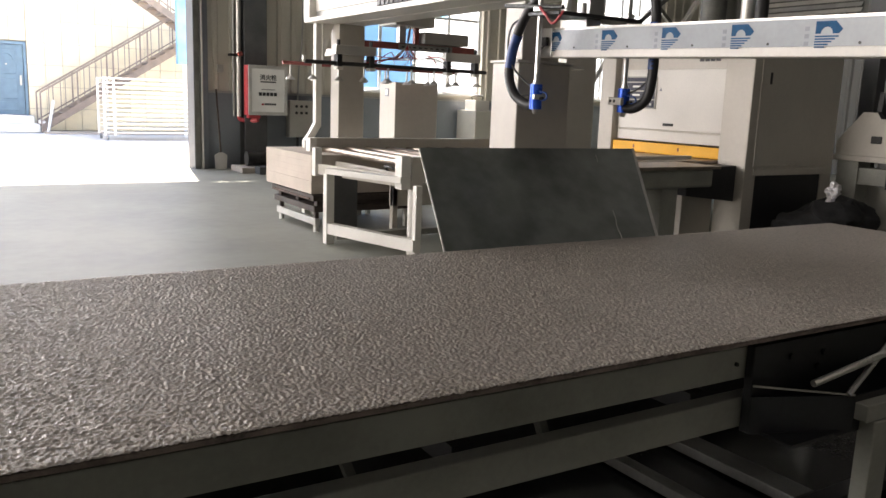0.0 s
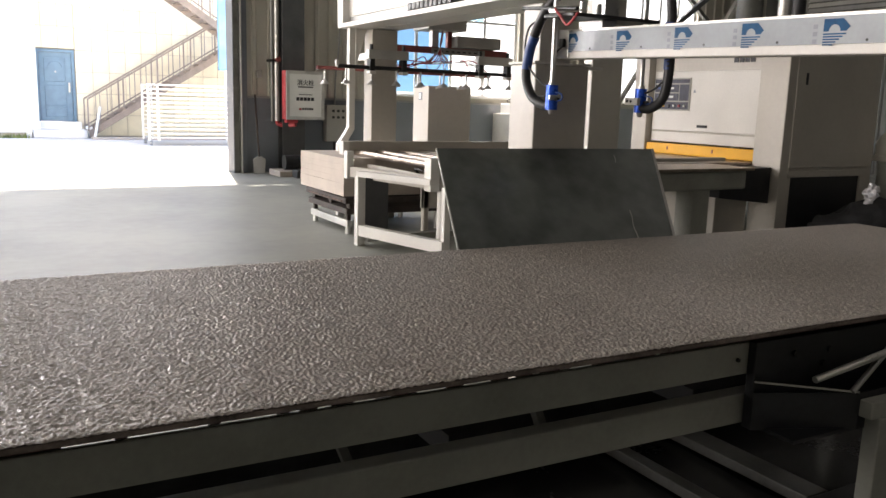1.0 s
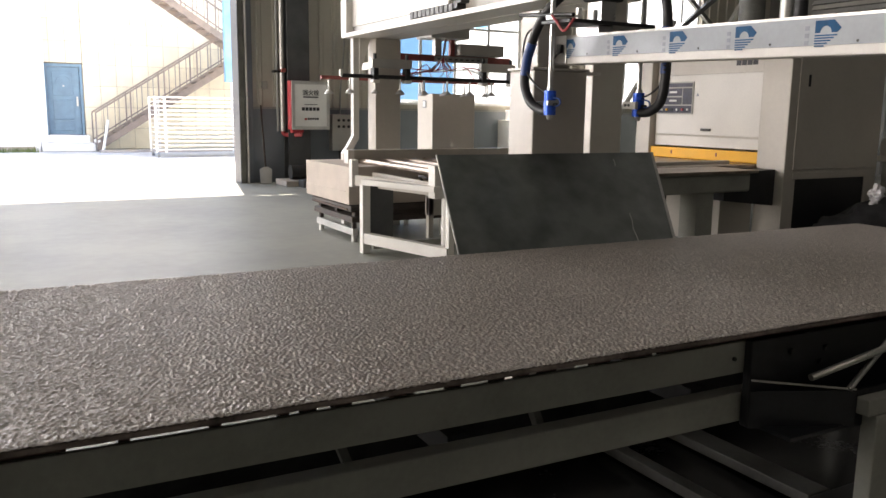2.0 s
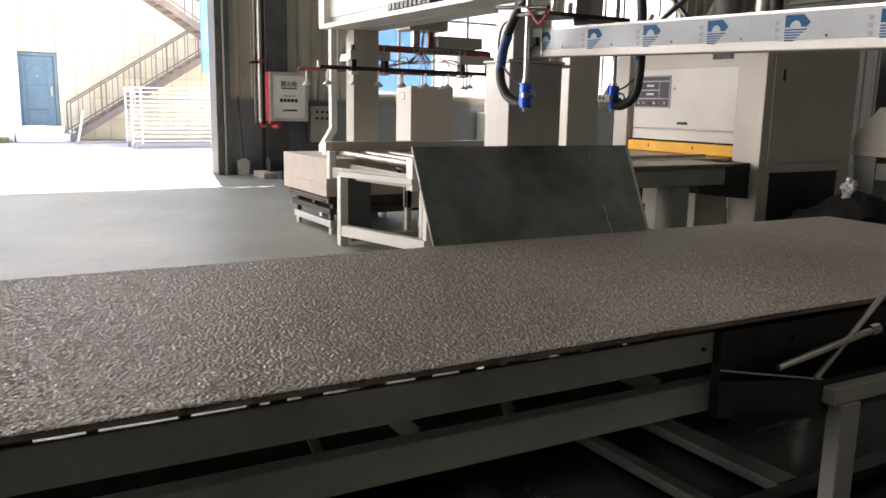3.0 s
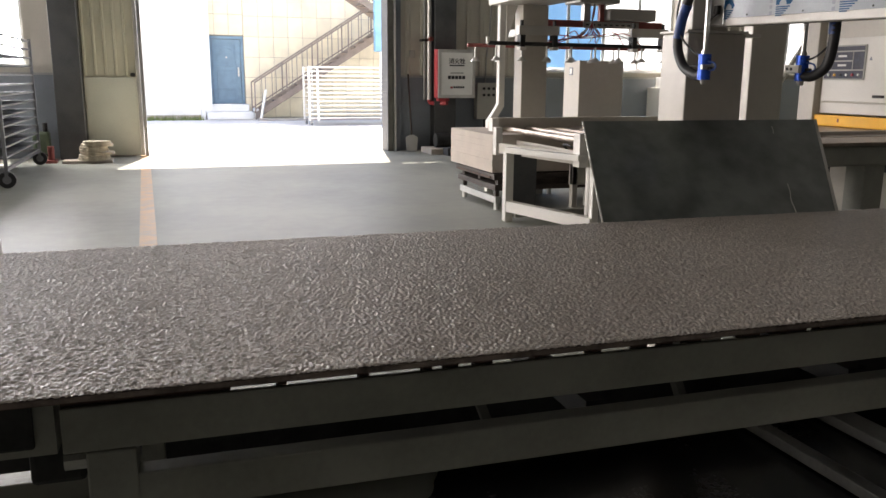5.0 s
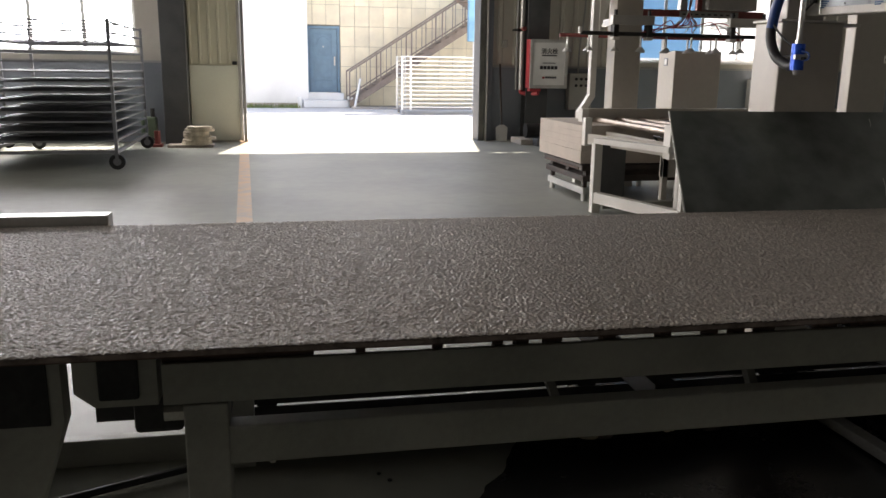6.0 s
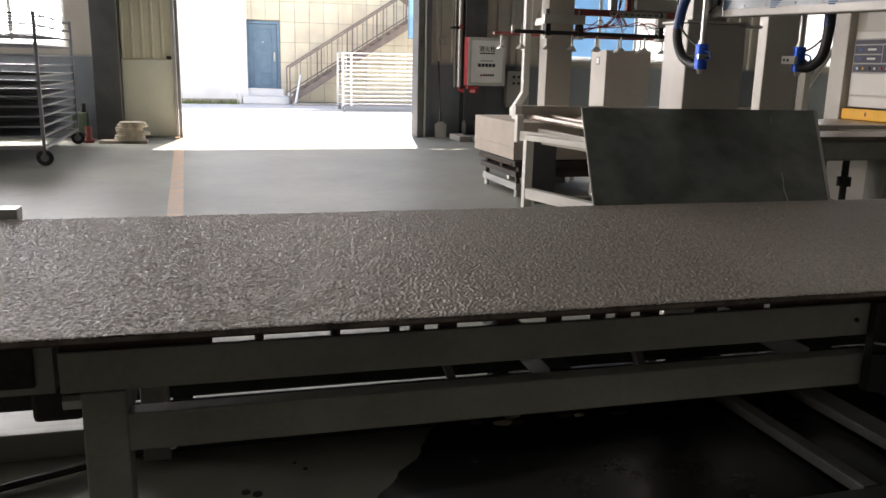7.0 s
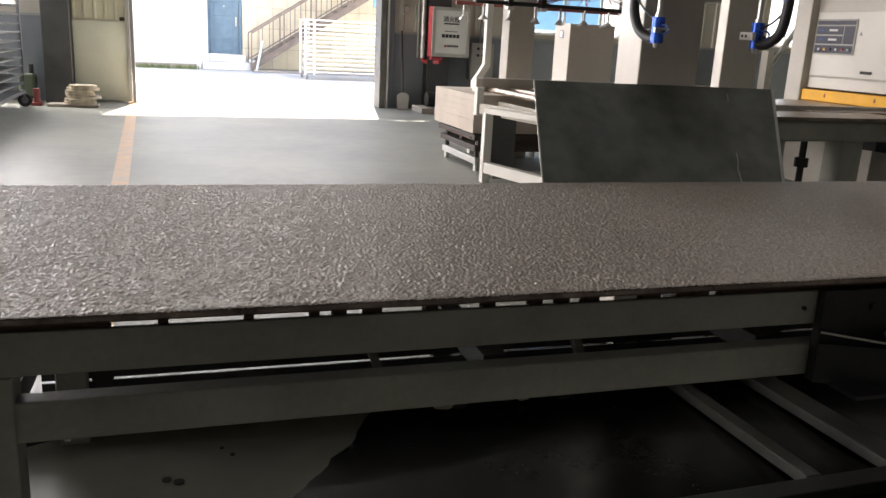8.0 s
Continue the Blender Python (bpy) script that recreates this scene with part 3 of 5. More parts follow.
ld = thing("stair_landing", (7.9, 26.5, 2.9), "brown steel stair landing on posts", "landing")
part("deck", bx(7.3, 8.7, 25.4, 27.7, 2.9, 2.98), STAIR_BROWN, ld)
for y in (25.5, 27.6):
    part("post", bx(8.5, 8.6, y - 0.05, y + 0.05, 0, 2.9), STAIR_BROWN, ld)
dp = thing("downpipe", (6.55, 25.0, 0), "light blue painted post beside the stairs", "post")
part("pipe", bx(6.40, 6.68, 24.9, 25.1, 2.15, 7.5, 0.03), material("light_blue_paint", (0.20, 0.42, 0.62), 0.5), dp)
part("stem", bx(6.58, 6.66, 24.96, 25.04, -0.012, 2.15), WHITE_RENDER, dp)

# white storage rack in the yard
wr = thing("yard_rack", (5.2, 23.4, 0), "white painted trolley rack standing in the sun", "rack")
for x in (4.05, 4.30, 6.9):
    part("upright", bx(x - 0.025, x + 0.025, 23.30, 23.35, 0.12, 1.66), WHITE_RENDER, wr)
    part("upright", bx(x - 0.025, x + 0.025, 24.25, 24.30, 0.12, 1.66), WHITE_RENDER, wr)
for i in range(13):
    z = 0.2 + i * 0.12
    part("shelf_bar", bx(4.03, 6.92, 23.305, 23.345, z - 0.016, z + 0.016), WHITE_RENDER, wr)
    part("shelf_sheet", bx(4.08, 6.88, 23.40, 24.22, z - 0.008, z + 0.006), WHITE_RENDER, wr)
for x in (4.1, 6.85):
    for y in (23.33, 24.27):
        part("wheel", rod((x - 0.03, y, 0.055), (x + 0.03, y, 0.055), 0.067, 14), FRAME_GREY, wr, smooth=True)
# rail lying on the ground before the wall
kr = thing("kerb_strip", (5, 26.1, 0), "low pale kerb strip before the stairs", "kerb")
part("kerb", bx(2.9, 12, 26.15, 26.3, -0.012, 0.06, 0.01), STACK, kr)

# grass strip before the white bay
gr = bmesh.new()
random.seed(11)
for i in range(2600):
    x, y = random.uniform(-9, 1.25), random.uniform(26.7, 27.18)
    h, a, w = random.uniform(0.06, 0.2), random.uniform(0, math.pi), 0.012
    d = Vector((math.cos(a), math.sin(a), 0)) * w
    p = Vector((x, y, -0.015))
    tip = p + Vector((random.uniform(-.05, .05), random.uniform(-.05, .05), h))
    gr.faces.new([gr.verts.new(p - d), gr.verts.new(p + d), gr.verts.new(tip)])
tagged(part("grass", gr, GRASS), "sunlit grass strip along the white wall", "grass", kind="stuff")

# ---- spraying line: boards on the conveyor ----
LINE = site(x=(0.975, 0.001), turn=-1.4, about=(0.04, 1.353))
SITE = LINE
BY0, BY1, BZ = 1.225, 2.49, 0.82


def relief(nx, ny, cells, width, seed):
    """Even pebbly bumps about so many grid cells apart, by filtering noise in the frequency domain."""
    rng = np.random.default_rng(seed)
    f = np.fft.rfft2(rng.standard_normal((nx, ny)))
    k = np.hypot(np.fft.fftfreq(nx)[:, None], np.fft.rfftfreq(ny)[None, :])
    h = np.fft.irfft2(f * np.exp(-((k - 1 / cells) / width) ** 2), s=(nx, ny))
    return h / h.std()


def coated_board(x0, x1, seed, rough, fade, label):
    step = 0.003
    nx, ny = int((x1 - x0) / step) + 1, int((BY1 - BY0) / step) + 1
    grains = relief(nx, ny, 3.8, 0.15, seed)
    soft = relief(nx, ny, 9.0, 0.06, seed + 7)
    swell = relief(nx, ny, 120.0, 0.005, seed + 3)
    xs, ys = np.meshgrid(np.linspace(x0, x1, nx), np.linspace(BY0, BY1, ny), indexing='ij')
    worn = 1.0 - fade * np.clip((xs - x0) / 1.6, 0, 1)
    h = rough * worn * (0.0019 * np.tanh(grains * 0.9) + 0.0004 * soft) + 0.0003 * swell
    edge = np.minimum(np.where(np.abs(xs - 1.538) < 0.8, 1.0, np.minimum(xs - x0, x1 - xs)), np.minimum(ys - BY0, BY1 - ys))
    z = BZ + h - 0.0015 * np.exp(-edge / 0.003)
    co = np.stack([xs, ys, z], -1).reshape(-1, 3)
    idx = np.arange(nx * ny).reshape(nx, ny)
    quads = np.stack([idx[:-1, :-1], idx[1:, :-1], idx[1:, 1:], idx[:-1, 1:]], -1).reshape(-1, 4)
    b = thing("coated_board", ((x0 + x1) / 2, (BY0 + BY1) / 2, 0.8), label, "board", group="coated boards on the conveyor")
    co = co @ np.array(SITE.to_3x3()).T + np.array(SITE.translation) - np.array(ORIGIN[b])
    me = bpy.data.meshes.new("coating")
    me.vertices.add(len(co))
    me.vertices.foreach_set("co", co.astype(np.float32).ravel())
    me.loops.add(quads.size)
    me.loops.foreach_set("vertex_index", quads.astype(np.int32).ravel())
    me.polygons.add(len(quads))
    me.polygons.foreach_set("loop_start", np.arange(0, quads.size, 4, dtype=np.int32))
    me.update(calc_edges=True)
    me.shade_smooth()
    me.materials.append(COATING)
    ob = new("coating", me)
    ob.parent = b
    part("core", bx(x0 + 0.001, x1 - 0.001, BY0 + 0.001, BY1 - 0.001, 0.806, BZ - 0.004), BOARD_EDGE, b, "brown stained board core")
    return b


coated_board(-0.97, 1.537, 21, 1.0, 0.1, "pale grey board freshly sprayed with rough stone coating")
coated_board(1.5375, 4.06, 34, 0.85, 0.5, "pale grey board with rough stone coating, smoother towards its end")

cf = thing("conveyor", (1.0, 1.9, 0), "grey-green steel conveyor table carrying the coated boards", "conveyor")
part("carrier_plate", bx(-0.99, 4.03, 1.275, 2.46, 0.786, 0.8055), BROWN_EDGE, cf, "brown overspray-stained carrier plate")
part("upper_rail", bx(-0.09, 4.02, 1.355, 1.369, 0.655, 0.745, 0.003), GREY_PAINT, cf)
part("rail_flange", bx(-0.09, 4.02, 1.3695, 1.405, 0.655, 0.665), GREY_PAINT, cf)
part("upper_rail", bx(-0.09, 4.02, 2.33, 2.385, 0.655, 0.745, 0.004), GREY_PAINT, cf)
for y0, y1 in ((1.355, 1.41), (2.33, 2.385)):
    part("lower_rail", bx(-0.05, 4.02, y0 + 0.002, y1 - 0.002, 0.512, 0.599, 0.004), GREY_PAINT, cf)
    for x in ((-0.05, 3.85) if y0 < 2 else (-0.05, 3.85)):
        part("leg", bx(x, x + 0.092, y0 - 0.003, y1 + 0.02, 0.0, 0.654, 0.004), GREY_PAINT, cf)
for x in (0.80, 1.32):
    part("spacer", bar((x, 1.42, 0.58), (x - 0.03, 1.42, 0.655), 0.03, 0.02), DARK_PAINT, cf)
# two added sheets block light from the floor below; slit between, open above
part("shade_apron", bx(-0.10, 3.8, 2.386, 2.392, 0.0, 0.193), DARK_STEEL, cf, "added dark sheet that shades the floor under the conveyor")
part("shade_apron", bx(-0.10, 3.8, 2.386, 2.392, 0.202, 0.275), DARK_STEEL, cf, "added dark sheet that shades the floor under the conveyor")
# small tabs added to break the bright line seen through the slit
for x in (0.05, 1.24, 2.0, 2.1, 2.75):
    part("slit_break", bx(x, x + 0.07, 2.393, 2.397, 0.17, 0.22), DARK_STEEL, cf)
for x in (0.0, 1.1, 1.9, 2.7, 3.5):
    part("cross_beam", bx(x - 0.03, x + 0.03, 1.45, 2.329, 0.53, 0.59), BLACK_RUBBER, cf)
for a, b in [(-0.09, 0.225), (0.317, 0.337), (0.49, 0.51), (0.63, 0.65), (0.68, 0.71), (0.75, 0.79), (0.89, 0.92), (1.03, 1.06), (1.15, 1.18), (1.22, 1.25), (1.29, 1.33), (1.45, 1.50), (1.56, 1.64), (1.68, 4.0)]:
    part("block", bx(a, b, 1.372, 1.40, 0.70, 0.786), BROWN_EDGE, cf, "dark brown support block")
part("bolt", rod((1.925, 1.348, 0.70), (1.925, 1.356, 0.70), 0.006, 8), DARK_STEEL, cf)
part("ledge", bx(1.4, 3.3, 2.386, 2.58, 0.70, 0.712), GREY_PAINT, cf)
part("foot", rod((0.13, 1.38, 0.50), (0.13, 1.38, 0.522), 0.007, 8), STEEL, cf)

# feed conveyor joined to it, with its drive motor
fc = thing("feed_conveyor", (-0.9, 1.9, 0), "grey-green steel feed conveyor beside the spraying table", "conveyor")
for y0, y1 in ((1.355, 1.41), (2.33, 2.385)):
    part("upper_rail", bx(-2.6, -0.625 if y0 < 2 else -0.285, y0, y1, 0.70, 0.775, 0.004), GREY_PAINT, fc)
    part("lower_rail", bx(-2.6, -0.63 if y0 < 2 else -0.9, y0, y1, 0.53, 0.61, 0.004), GREY_PAINT, fc)
    for x in ((-2.4,) if y0 < 2 else (-1.0, -2.4)):
        part("leg", bx(x, x + 0.09, y0 - 0.003, y1 + 0.03, 0.0, 0.699, 0.004), GREY_PAINT, fc)
part("end_plate", prism([(-0.285, 0.775), (-0.285, 0.63), (-0.50, 0.0), (-0.62, 0.0), (-0.62, 0.775)], 'y', 1.352, 1.405), GREY_PAINT, fc, "slanted grey end plate")
part("floor_bar", bx(-0.95, 0.045, 2.42, 2.47, 0.0, 0.095, 0.004), GREY_PAINT, fc)
# dark plate on the surface gives the shade of a square recess
part("pocket", bx(-0.415, -0.31, 1.347, 1.3515, 0.63, 0.762, 0.002), DARK_STEEL, fc, "dark square plate painted as the shade of a recess")
# added sheet, keeps light off the floor under the feed conveyor
part("shade_apron", bx(-2.6, -0.78, 2.386, 2.392, 0.03, 0.69), DARK_STEEL, fc, "added dark sheet that shades the floor under the conveyor")
part("guide_rail", bx(-2.6, -0.42, 2.505, 2.58, 0.80, 0.85, 0.004), ALU, fc, "square pale steel guide tube")
part("guide_post", bx(-1.3, -1.24, 2.52, 2.57, 0.0, 0.80), GREY_PAINT, fc)
part("bed", bx(-2.6, -0.99, 1.42, 2.32, 0.775, 0.80), BROWN_EDGE, fc)
dm = thing("drive_motor", (-0.18, 1.43, 0.57), "dark gear motor hung between the two conveyors", "motor")
part("housing", prism([(-0.265, 0.69), (-0.225, 0.657), (-0.10, 0.657), (-0.10, 0.775), (-0.265, 0.775)], 'y', 1.36, 1.50), GREY_PAINT, dm)
part("cover", bx(-0.215, -0.135, 1.345, 1.36, 0.675, 0.765, 0.006), DARK_STEEL, dm, "black fan cover")
part("gearbox", bx(-0.165, -0.06, 1.42, 1.56, 0.565, 0.655, 0.012), DARK_STEEL, dm)
part("shaft", rod((-0.10, 1.43, 0.61), (-0.05, 1.43, 0.61), 0.02, 10), STEEL, dm)
part("hanger", bx(-0.26, -0.055, 1.50, 1.53, 0.565, 0.70), DARK_STEEL, dm)
cbl = thing("floor_cable", (-0.4, 2.2, 0), "black rubber cable lying across the floor", "cable")
part("cable", hose([(-1.6, 1.75, 0.02), (-0.9, 2.02, 0.02), (-0.5, 2.18, 0.025), (-0.12, 2.32, 0.03), (0.25, 2.5, 0.02), (0.7, 2.45, 0.02)], 0.013), BLACK_RUBBER, cbl, smooth=True)

# black sheet and steel frame on the floor below
SITE = Matrix.Identity(4)
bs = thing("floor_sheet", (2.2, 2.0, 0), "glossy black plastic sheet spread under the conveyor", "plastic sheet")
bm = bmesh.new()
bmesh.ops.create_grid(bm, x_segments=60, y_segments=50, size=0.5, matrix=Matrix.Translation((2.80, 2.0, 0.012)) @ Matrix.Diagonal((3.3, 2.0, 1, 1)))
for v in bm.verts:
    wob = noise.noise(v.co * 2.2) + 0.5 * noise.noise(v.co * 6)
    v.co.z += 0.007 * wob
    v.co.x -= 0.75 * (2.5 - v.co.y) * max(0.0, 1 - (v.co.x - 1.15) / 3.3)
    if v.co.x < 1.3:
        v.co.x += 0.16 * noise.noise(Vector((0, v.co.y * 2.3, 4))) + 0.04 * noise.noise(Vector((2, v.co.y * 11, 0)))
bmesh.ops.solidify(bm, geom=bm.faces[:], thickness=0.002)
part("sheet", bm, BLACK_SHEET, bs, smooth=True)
ff = thing("floor_frame", (2.4, 1.9, 0), "dusty dark steel channel frame lying on the floor", "steel frame")
for xx, w in ((2.19, 0.06), (2.53, 0.115)):
    part("channel", bx(xx, xx + w, 1.50, 2.9, 0.022, 0.062, 0.004), DARK_PAINT, ff)
part("channel", bx(1.2, 3.4, 1.42, 1.495, 0.022, 0.062, 0.004), DARK_STEEL, ff)
sc = thing("rag", (1.55, 2.2, 0.02), "crumpled pale scraps on the black sheet", "scraps")
random.seed(3)
for i in range(7):
    p = Vector((1.5 + random.uniform(-.35, .35), 2.25 + random.uniform(-.05, .08), 0.027))
    s = bmesh.new()
    bmesh.ops.create_icosphere(s, subdivisions=2, radius=0.010 + 0.008 * random.random(), matrix=Matrix.Translation(p) @ Matrix.Diagonal((2.4, 1, 0.6, 1)))
    for v in s.verts:
        v.co += 0.009 * Vector((noise.noise(v.co * 60), noise.noise(v.co * 60 + Vector((5, 5, 5))), 0.4 * noise.noise(v.co * 50)))
    part("scrap", s, SACK if i % 2 else PALLET, sc)
gm = thing("spill_drops", (0.32, 2.0, 0), "small black paint drops on the floor", "stain")
for xx, yy, r in [(0.30, 2.04, 0.014), (0.335, 2.02, 0.016), (0.22, 1.95, 0.006), (0.5, 2.15, 0.008), (0.47, 2.2, 0.006)]:
    part("drop", rod((xx, yy, 0.0005), (xx, yy, 0.004), r, 12), BLACK_RUBBER, gm)

# dark collecting trough with stand and bright push rods
SITE = LINE
tr = thing("collecting_trough", (2.6, 1.2, 0), "black oily collecting trough on a grey stand", "trough")
part("side_panel", bx(1.962, 3.9, 1.325, 1.352, 0.505, 0.752, 0.003), TROUGH_BLACK, tr)
part("front_wall", prism([(1.962, 1.320), (2.25, 1.200), (3.9, 1.200), (3.9, 1.206), (2.252, 1.206), (1.962, 1.3245)], 'z', 0.505, 0.612), TROUGH_BLACK, tr)
part("rim", bar((1.96, 1.318, 0.645), (2.245, 1.2, 0.615), 0.005, 0.005), STEEL, tr, "bright bent rim")
part("bottom", bx(2.0, 3.9, 1.21, 1.324, 0.50, 0.51), TROUGH_BLACK, tr)
part("stand_rail", bx(2.25, 3.9, 1.16, 1.20, 0.545, 0.595, 0.004), GREY_PAINT, tr)
part("stand_leg", bx(2.285, 2.37, 1.155, 1.205, 0.0, 0.544, 0.004), GREY_PAINT, tr)
part("stand_leg", bx(3.7, 3.78, 1.155, 1.205, 0.0, 0.544, 0.004), GREY_PAINT, tr)
part("push_rod", rod((2.06, 1.21, 0.672), (2.42, 1.18, 0.742), 0.010, 10), STEEL, tr, "bright steel rod", smooth=True)
part("rod_end", rod((2.415, 1.182, 0.741), (2.445, 1.178, 0.746), 0.016, 10), STEEL, tr, smooth=True)
part("push_rod", rod((2.22, 1.205, 0.618), (2.56, 1.17, 0.94), 0.009, 10), STEEL, tr, "bright steel rod", smooth=True)
# black studs give the shade inside the panel's bolt holes
for xx, zz in [(2.12, 0.705), (2.27, 0.70), (2.25, 0.66), (2.6, 0.7)]:
    part("hole_shade", rod((xx, 1.318, zz), (xx, 1.326, zz), 0.009, 8), BLACK_RUBBER, tr)
part("drip", rod((2.07, 1.33, 0.475), (2.07, 1.33, 0.505), 0.004, 6), STEEL, tr)

# leaning splash sheet
SITE = Matrix.Identity(4)
ss = thing("splash_sheet", (2.4, 2.7, 0.72), "dull galvanised sheet leaning behind the board as splash guard", "metal sheet")
A, B = Vector((1.79, 2.876, 1.174)), Vector((2.949, 2.804, 1.174))
C, D = Vector((1.640, 2.377, 0.752)), Vector((2.715, 2.352, 0.752))
bm = bmesh.new()
NX, NZ = 40, 20
grid = [[bm.verts.new(C.lerp(D, i / NX).lerp(A.lerp(B, i / NX), j / NZ) + Vector((0, 0.006 * noise.noise(Vector((i * .12, j * .2, 3))) * math.sin(math.pi * j / NZ), 0))) for j in range(NZ + 1)] for i in range(NX + 1)]
for i in range(NX):
    for j in range(NZ):
        bm.faces.new((grid[i][j], grid[i + 1][j], grid[i + 1][j + 1], grid[i][j + 1]))
bmesh.ops.solidify(bm, geom=bm.faces[:], thickness=0.003)
part("sheet", bm, SHEET_STEEL, ss, smooth=True)
part("folded_edge", bar(B + Vector((-0.004, 0, -0.002)), D + Vector((-0.004, 0, 0)), 0.012, 0.008), ALU, ss, "pale folded edge")
part("folded_edge", bar(A + Vector((0.003, 0, -0.002)), C + Vector((0.003, 0, 0)), 0.006, 0.006), ALU, ss)


def on_sheet(u, v, off=0.003):
    return C.lerp(D, u).lerp(A.lerp(B, u), v) + Vector((0, -0.7, 0.7)) * off


part("drip", hose([on_sheet(0.80, 0.40), on_sheet(0.803, 0.33), on_sheet(0.799, 0.26), on_sheet(0.807, 0.18), on_sheet(0.812, 0.05)], 0.0018, 6), ALU, ss, "pale dried paint drip")
part("drip", hose([on_sheet(0.79, 0.93), on_sheet(0.792, 0.89), on_sheet(0.79, 0.86)], 0.0015, 6), ALU, ss)

# ---- spraying machine: cabinet, post and cross beam ----
SITE = site(x=(0.965, 0.0267), y=(0.886, 0.2046), z=(0.98, 0.0))
sm = thing("spray_cabinet", (2.48, 3.1, 0), "cream steel cabinet column of the spraying machine", "machine cabinet")
part("body", bx(2.335, 2.645, 3.005, 3.225, 0.0, 1.578, 0.006), CREAM, sm)
part("top_plate", bx(2.325, 2.655, 2.998, 3.235, 1.579, 1.590, 0.002), CREAM_WHITE, sm)
part("post", bx(2.355, 2.54, 3.01, 3.16, 1.591, 1.83, 0.005), CREAM, sm)
part("post_cap", bx(2.35, 2.60, 3.0, 3.17, 1.831, 1.842, 0.002), CREAM_WHITE, sm)
part("bracket", bx(2.62, 2.74, 3.02, 3.2, 1.566, 1.579), CREAM_WHITE, sm)

SITE = site(x=(0.965, 0.0267), y=(0.94, 0.0493), z=(0.93, 0.0296), drop=0.023)
bmx = thing("spray_beam", (2.48, 2.2, 1.6), "cream cross beam wrapped in white film with blue prints", "machine beam")
part("beam", bx(2.452, 2.54, 0.72, 3.054, 1.588, 1.712, 0.006), CREAM_WHITE, bmx)
film = part("film", bx(2.446, 2.4515, 0.72, 2.90, 1.622, 1.711), FILM, bmx, "white protective film with printed logos")
part("end_plate", bx(2.444, 2.452, 2.905, 3.0, 1.592, 1.722, 0.002), STEEL, bmx, "scratched steel end plate")
part("connector", bx(2.425, 2.444, 2.925, 2.955, 1.64, 1.68, 0.004), DARK_STEEL, bmx)
part("connector", hose([(2.43, 2.93, 1.645), (2.425, 2.95, 1.63), (2.43, 2.985, 1.61)], 0.005), DARK_STEEL, bmx)
part("rail", bx(2.46, 2.53, 0.72, 2.98, 1.713, 1.722), STEEL, bmx, "steel guide rail")
for k, y in enumerate((2.905, 2.575, 2.235, 1.905, 1.575, 1.245)):
    w, zt = 0.095, 1.702
    if y > 2.8:
        w = 0.07
    xo = 2.4452
    # five-sided print head with a pale half disc cut, and stripes below
    pts = [(y, zt), (y - w * 0.72, zt), (y - w, zt - 0.026), (y - w * 0.86, zt - 0.040)]
    arc = [(y - w * 0.42 + 0.021 * math.cos(a) * 1.0, zt - 0.040 + 0.022 * math.sin(a)) for a in (math.pi - math.pi * j / 8 for j in range(9))]
    poly = pts + [(u, v) for u, v in arc] + [(y, zt - 0.040)]
    part("print_head", prism(poly, 'x', xo, xo + 0.0006), FILM_BLUE, film, "blue printed emblem")
    for j in range(5):
        z = zt - 0.046 - j * 0.0085
        part("print_stripe", bx(xo, xo + 0.0006, y - w * (0.86 - 0.12 * j), y + 0.0, z - 0.0048, z), FILM_BLUE, film)
    for j in range(3):
        z = zt - 0.016 - j * 0.024
        part("print_bar", bx(xo, xo + 0.0006, y + 0.022, y + 0.038, z - 0.014, z), INK_SOFT, film)
    part("rivet", rod((2.4445, y - 0.155, 1.632), (2.4475, y - 0.155, 1.632), 0.0045, 8), DARK_STEEL, film)
# far support of the beam beyond the near edge of the conveyor
part("near_post", bx(2.44, 2.56, 0.56, 0.719, -0.048, 1.84, 0.006), CREAM, bmx)


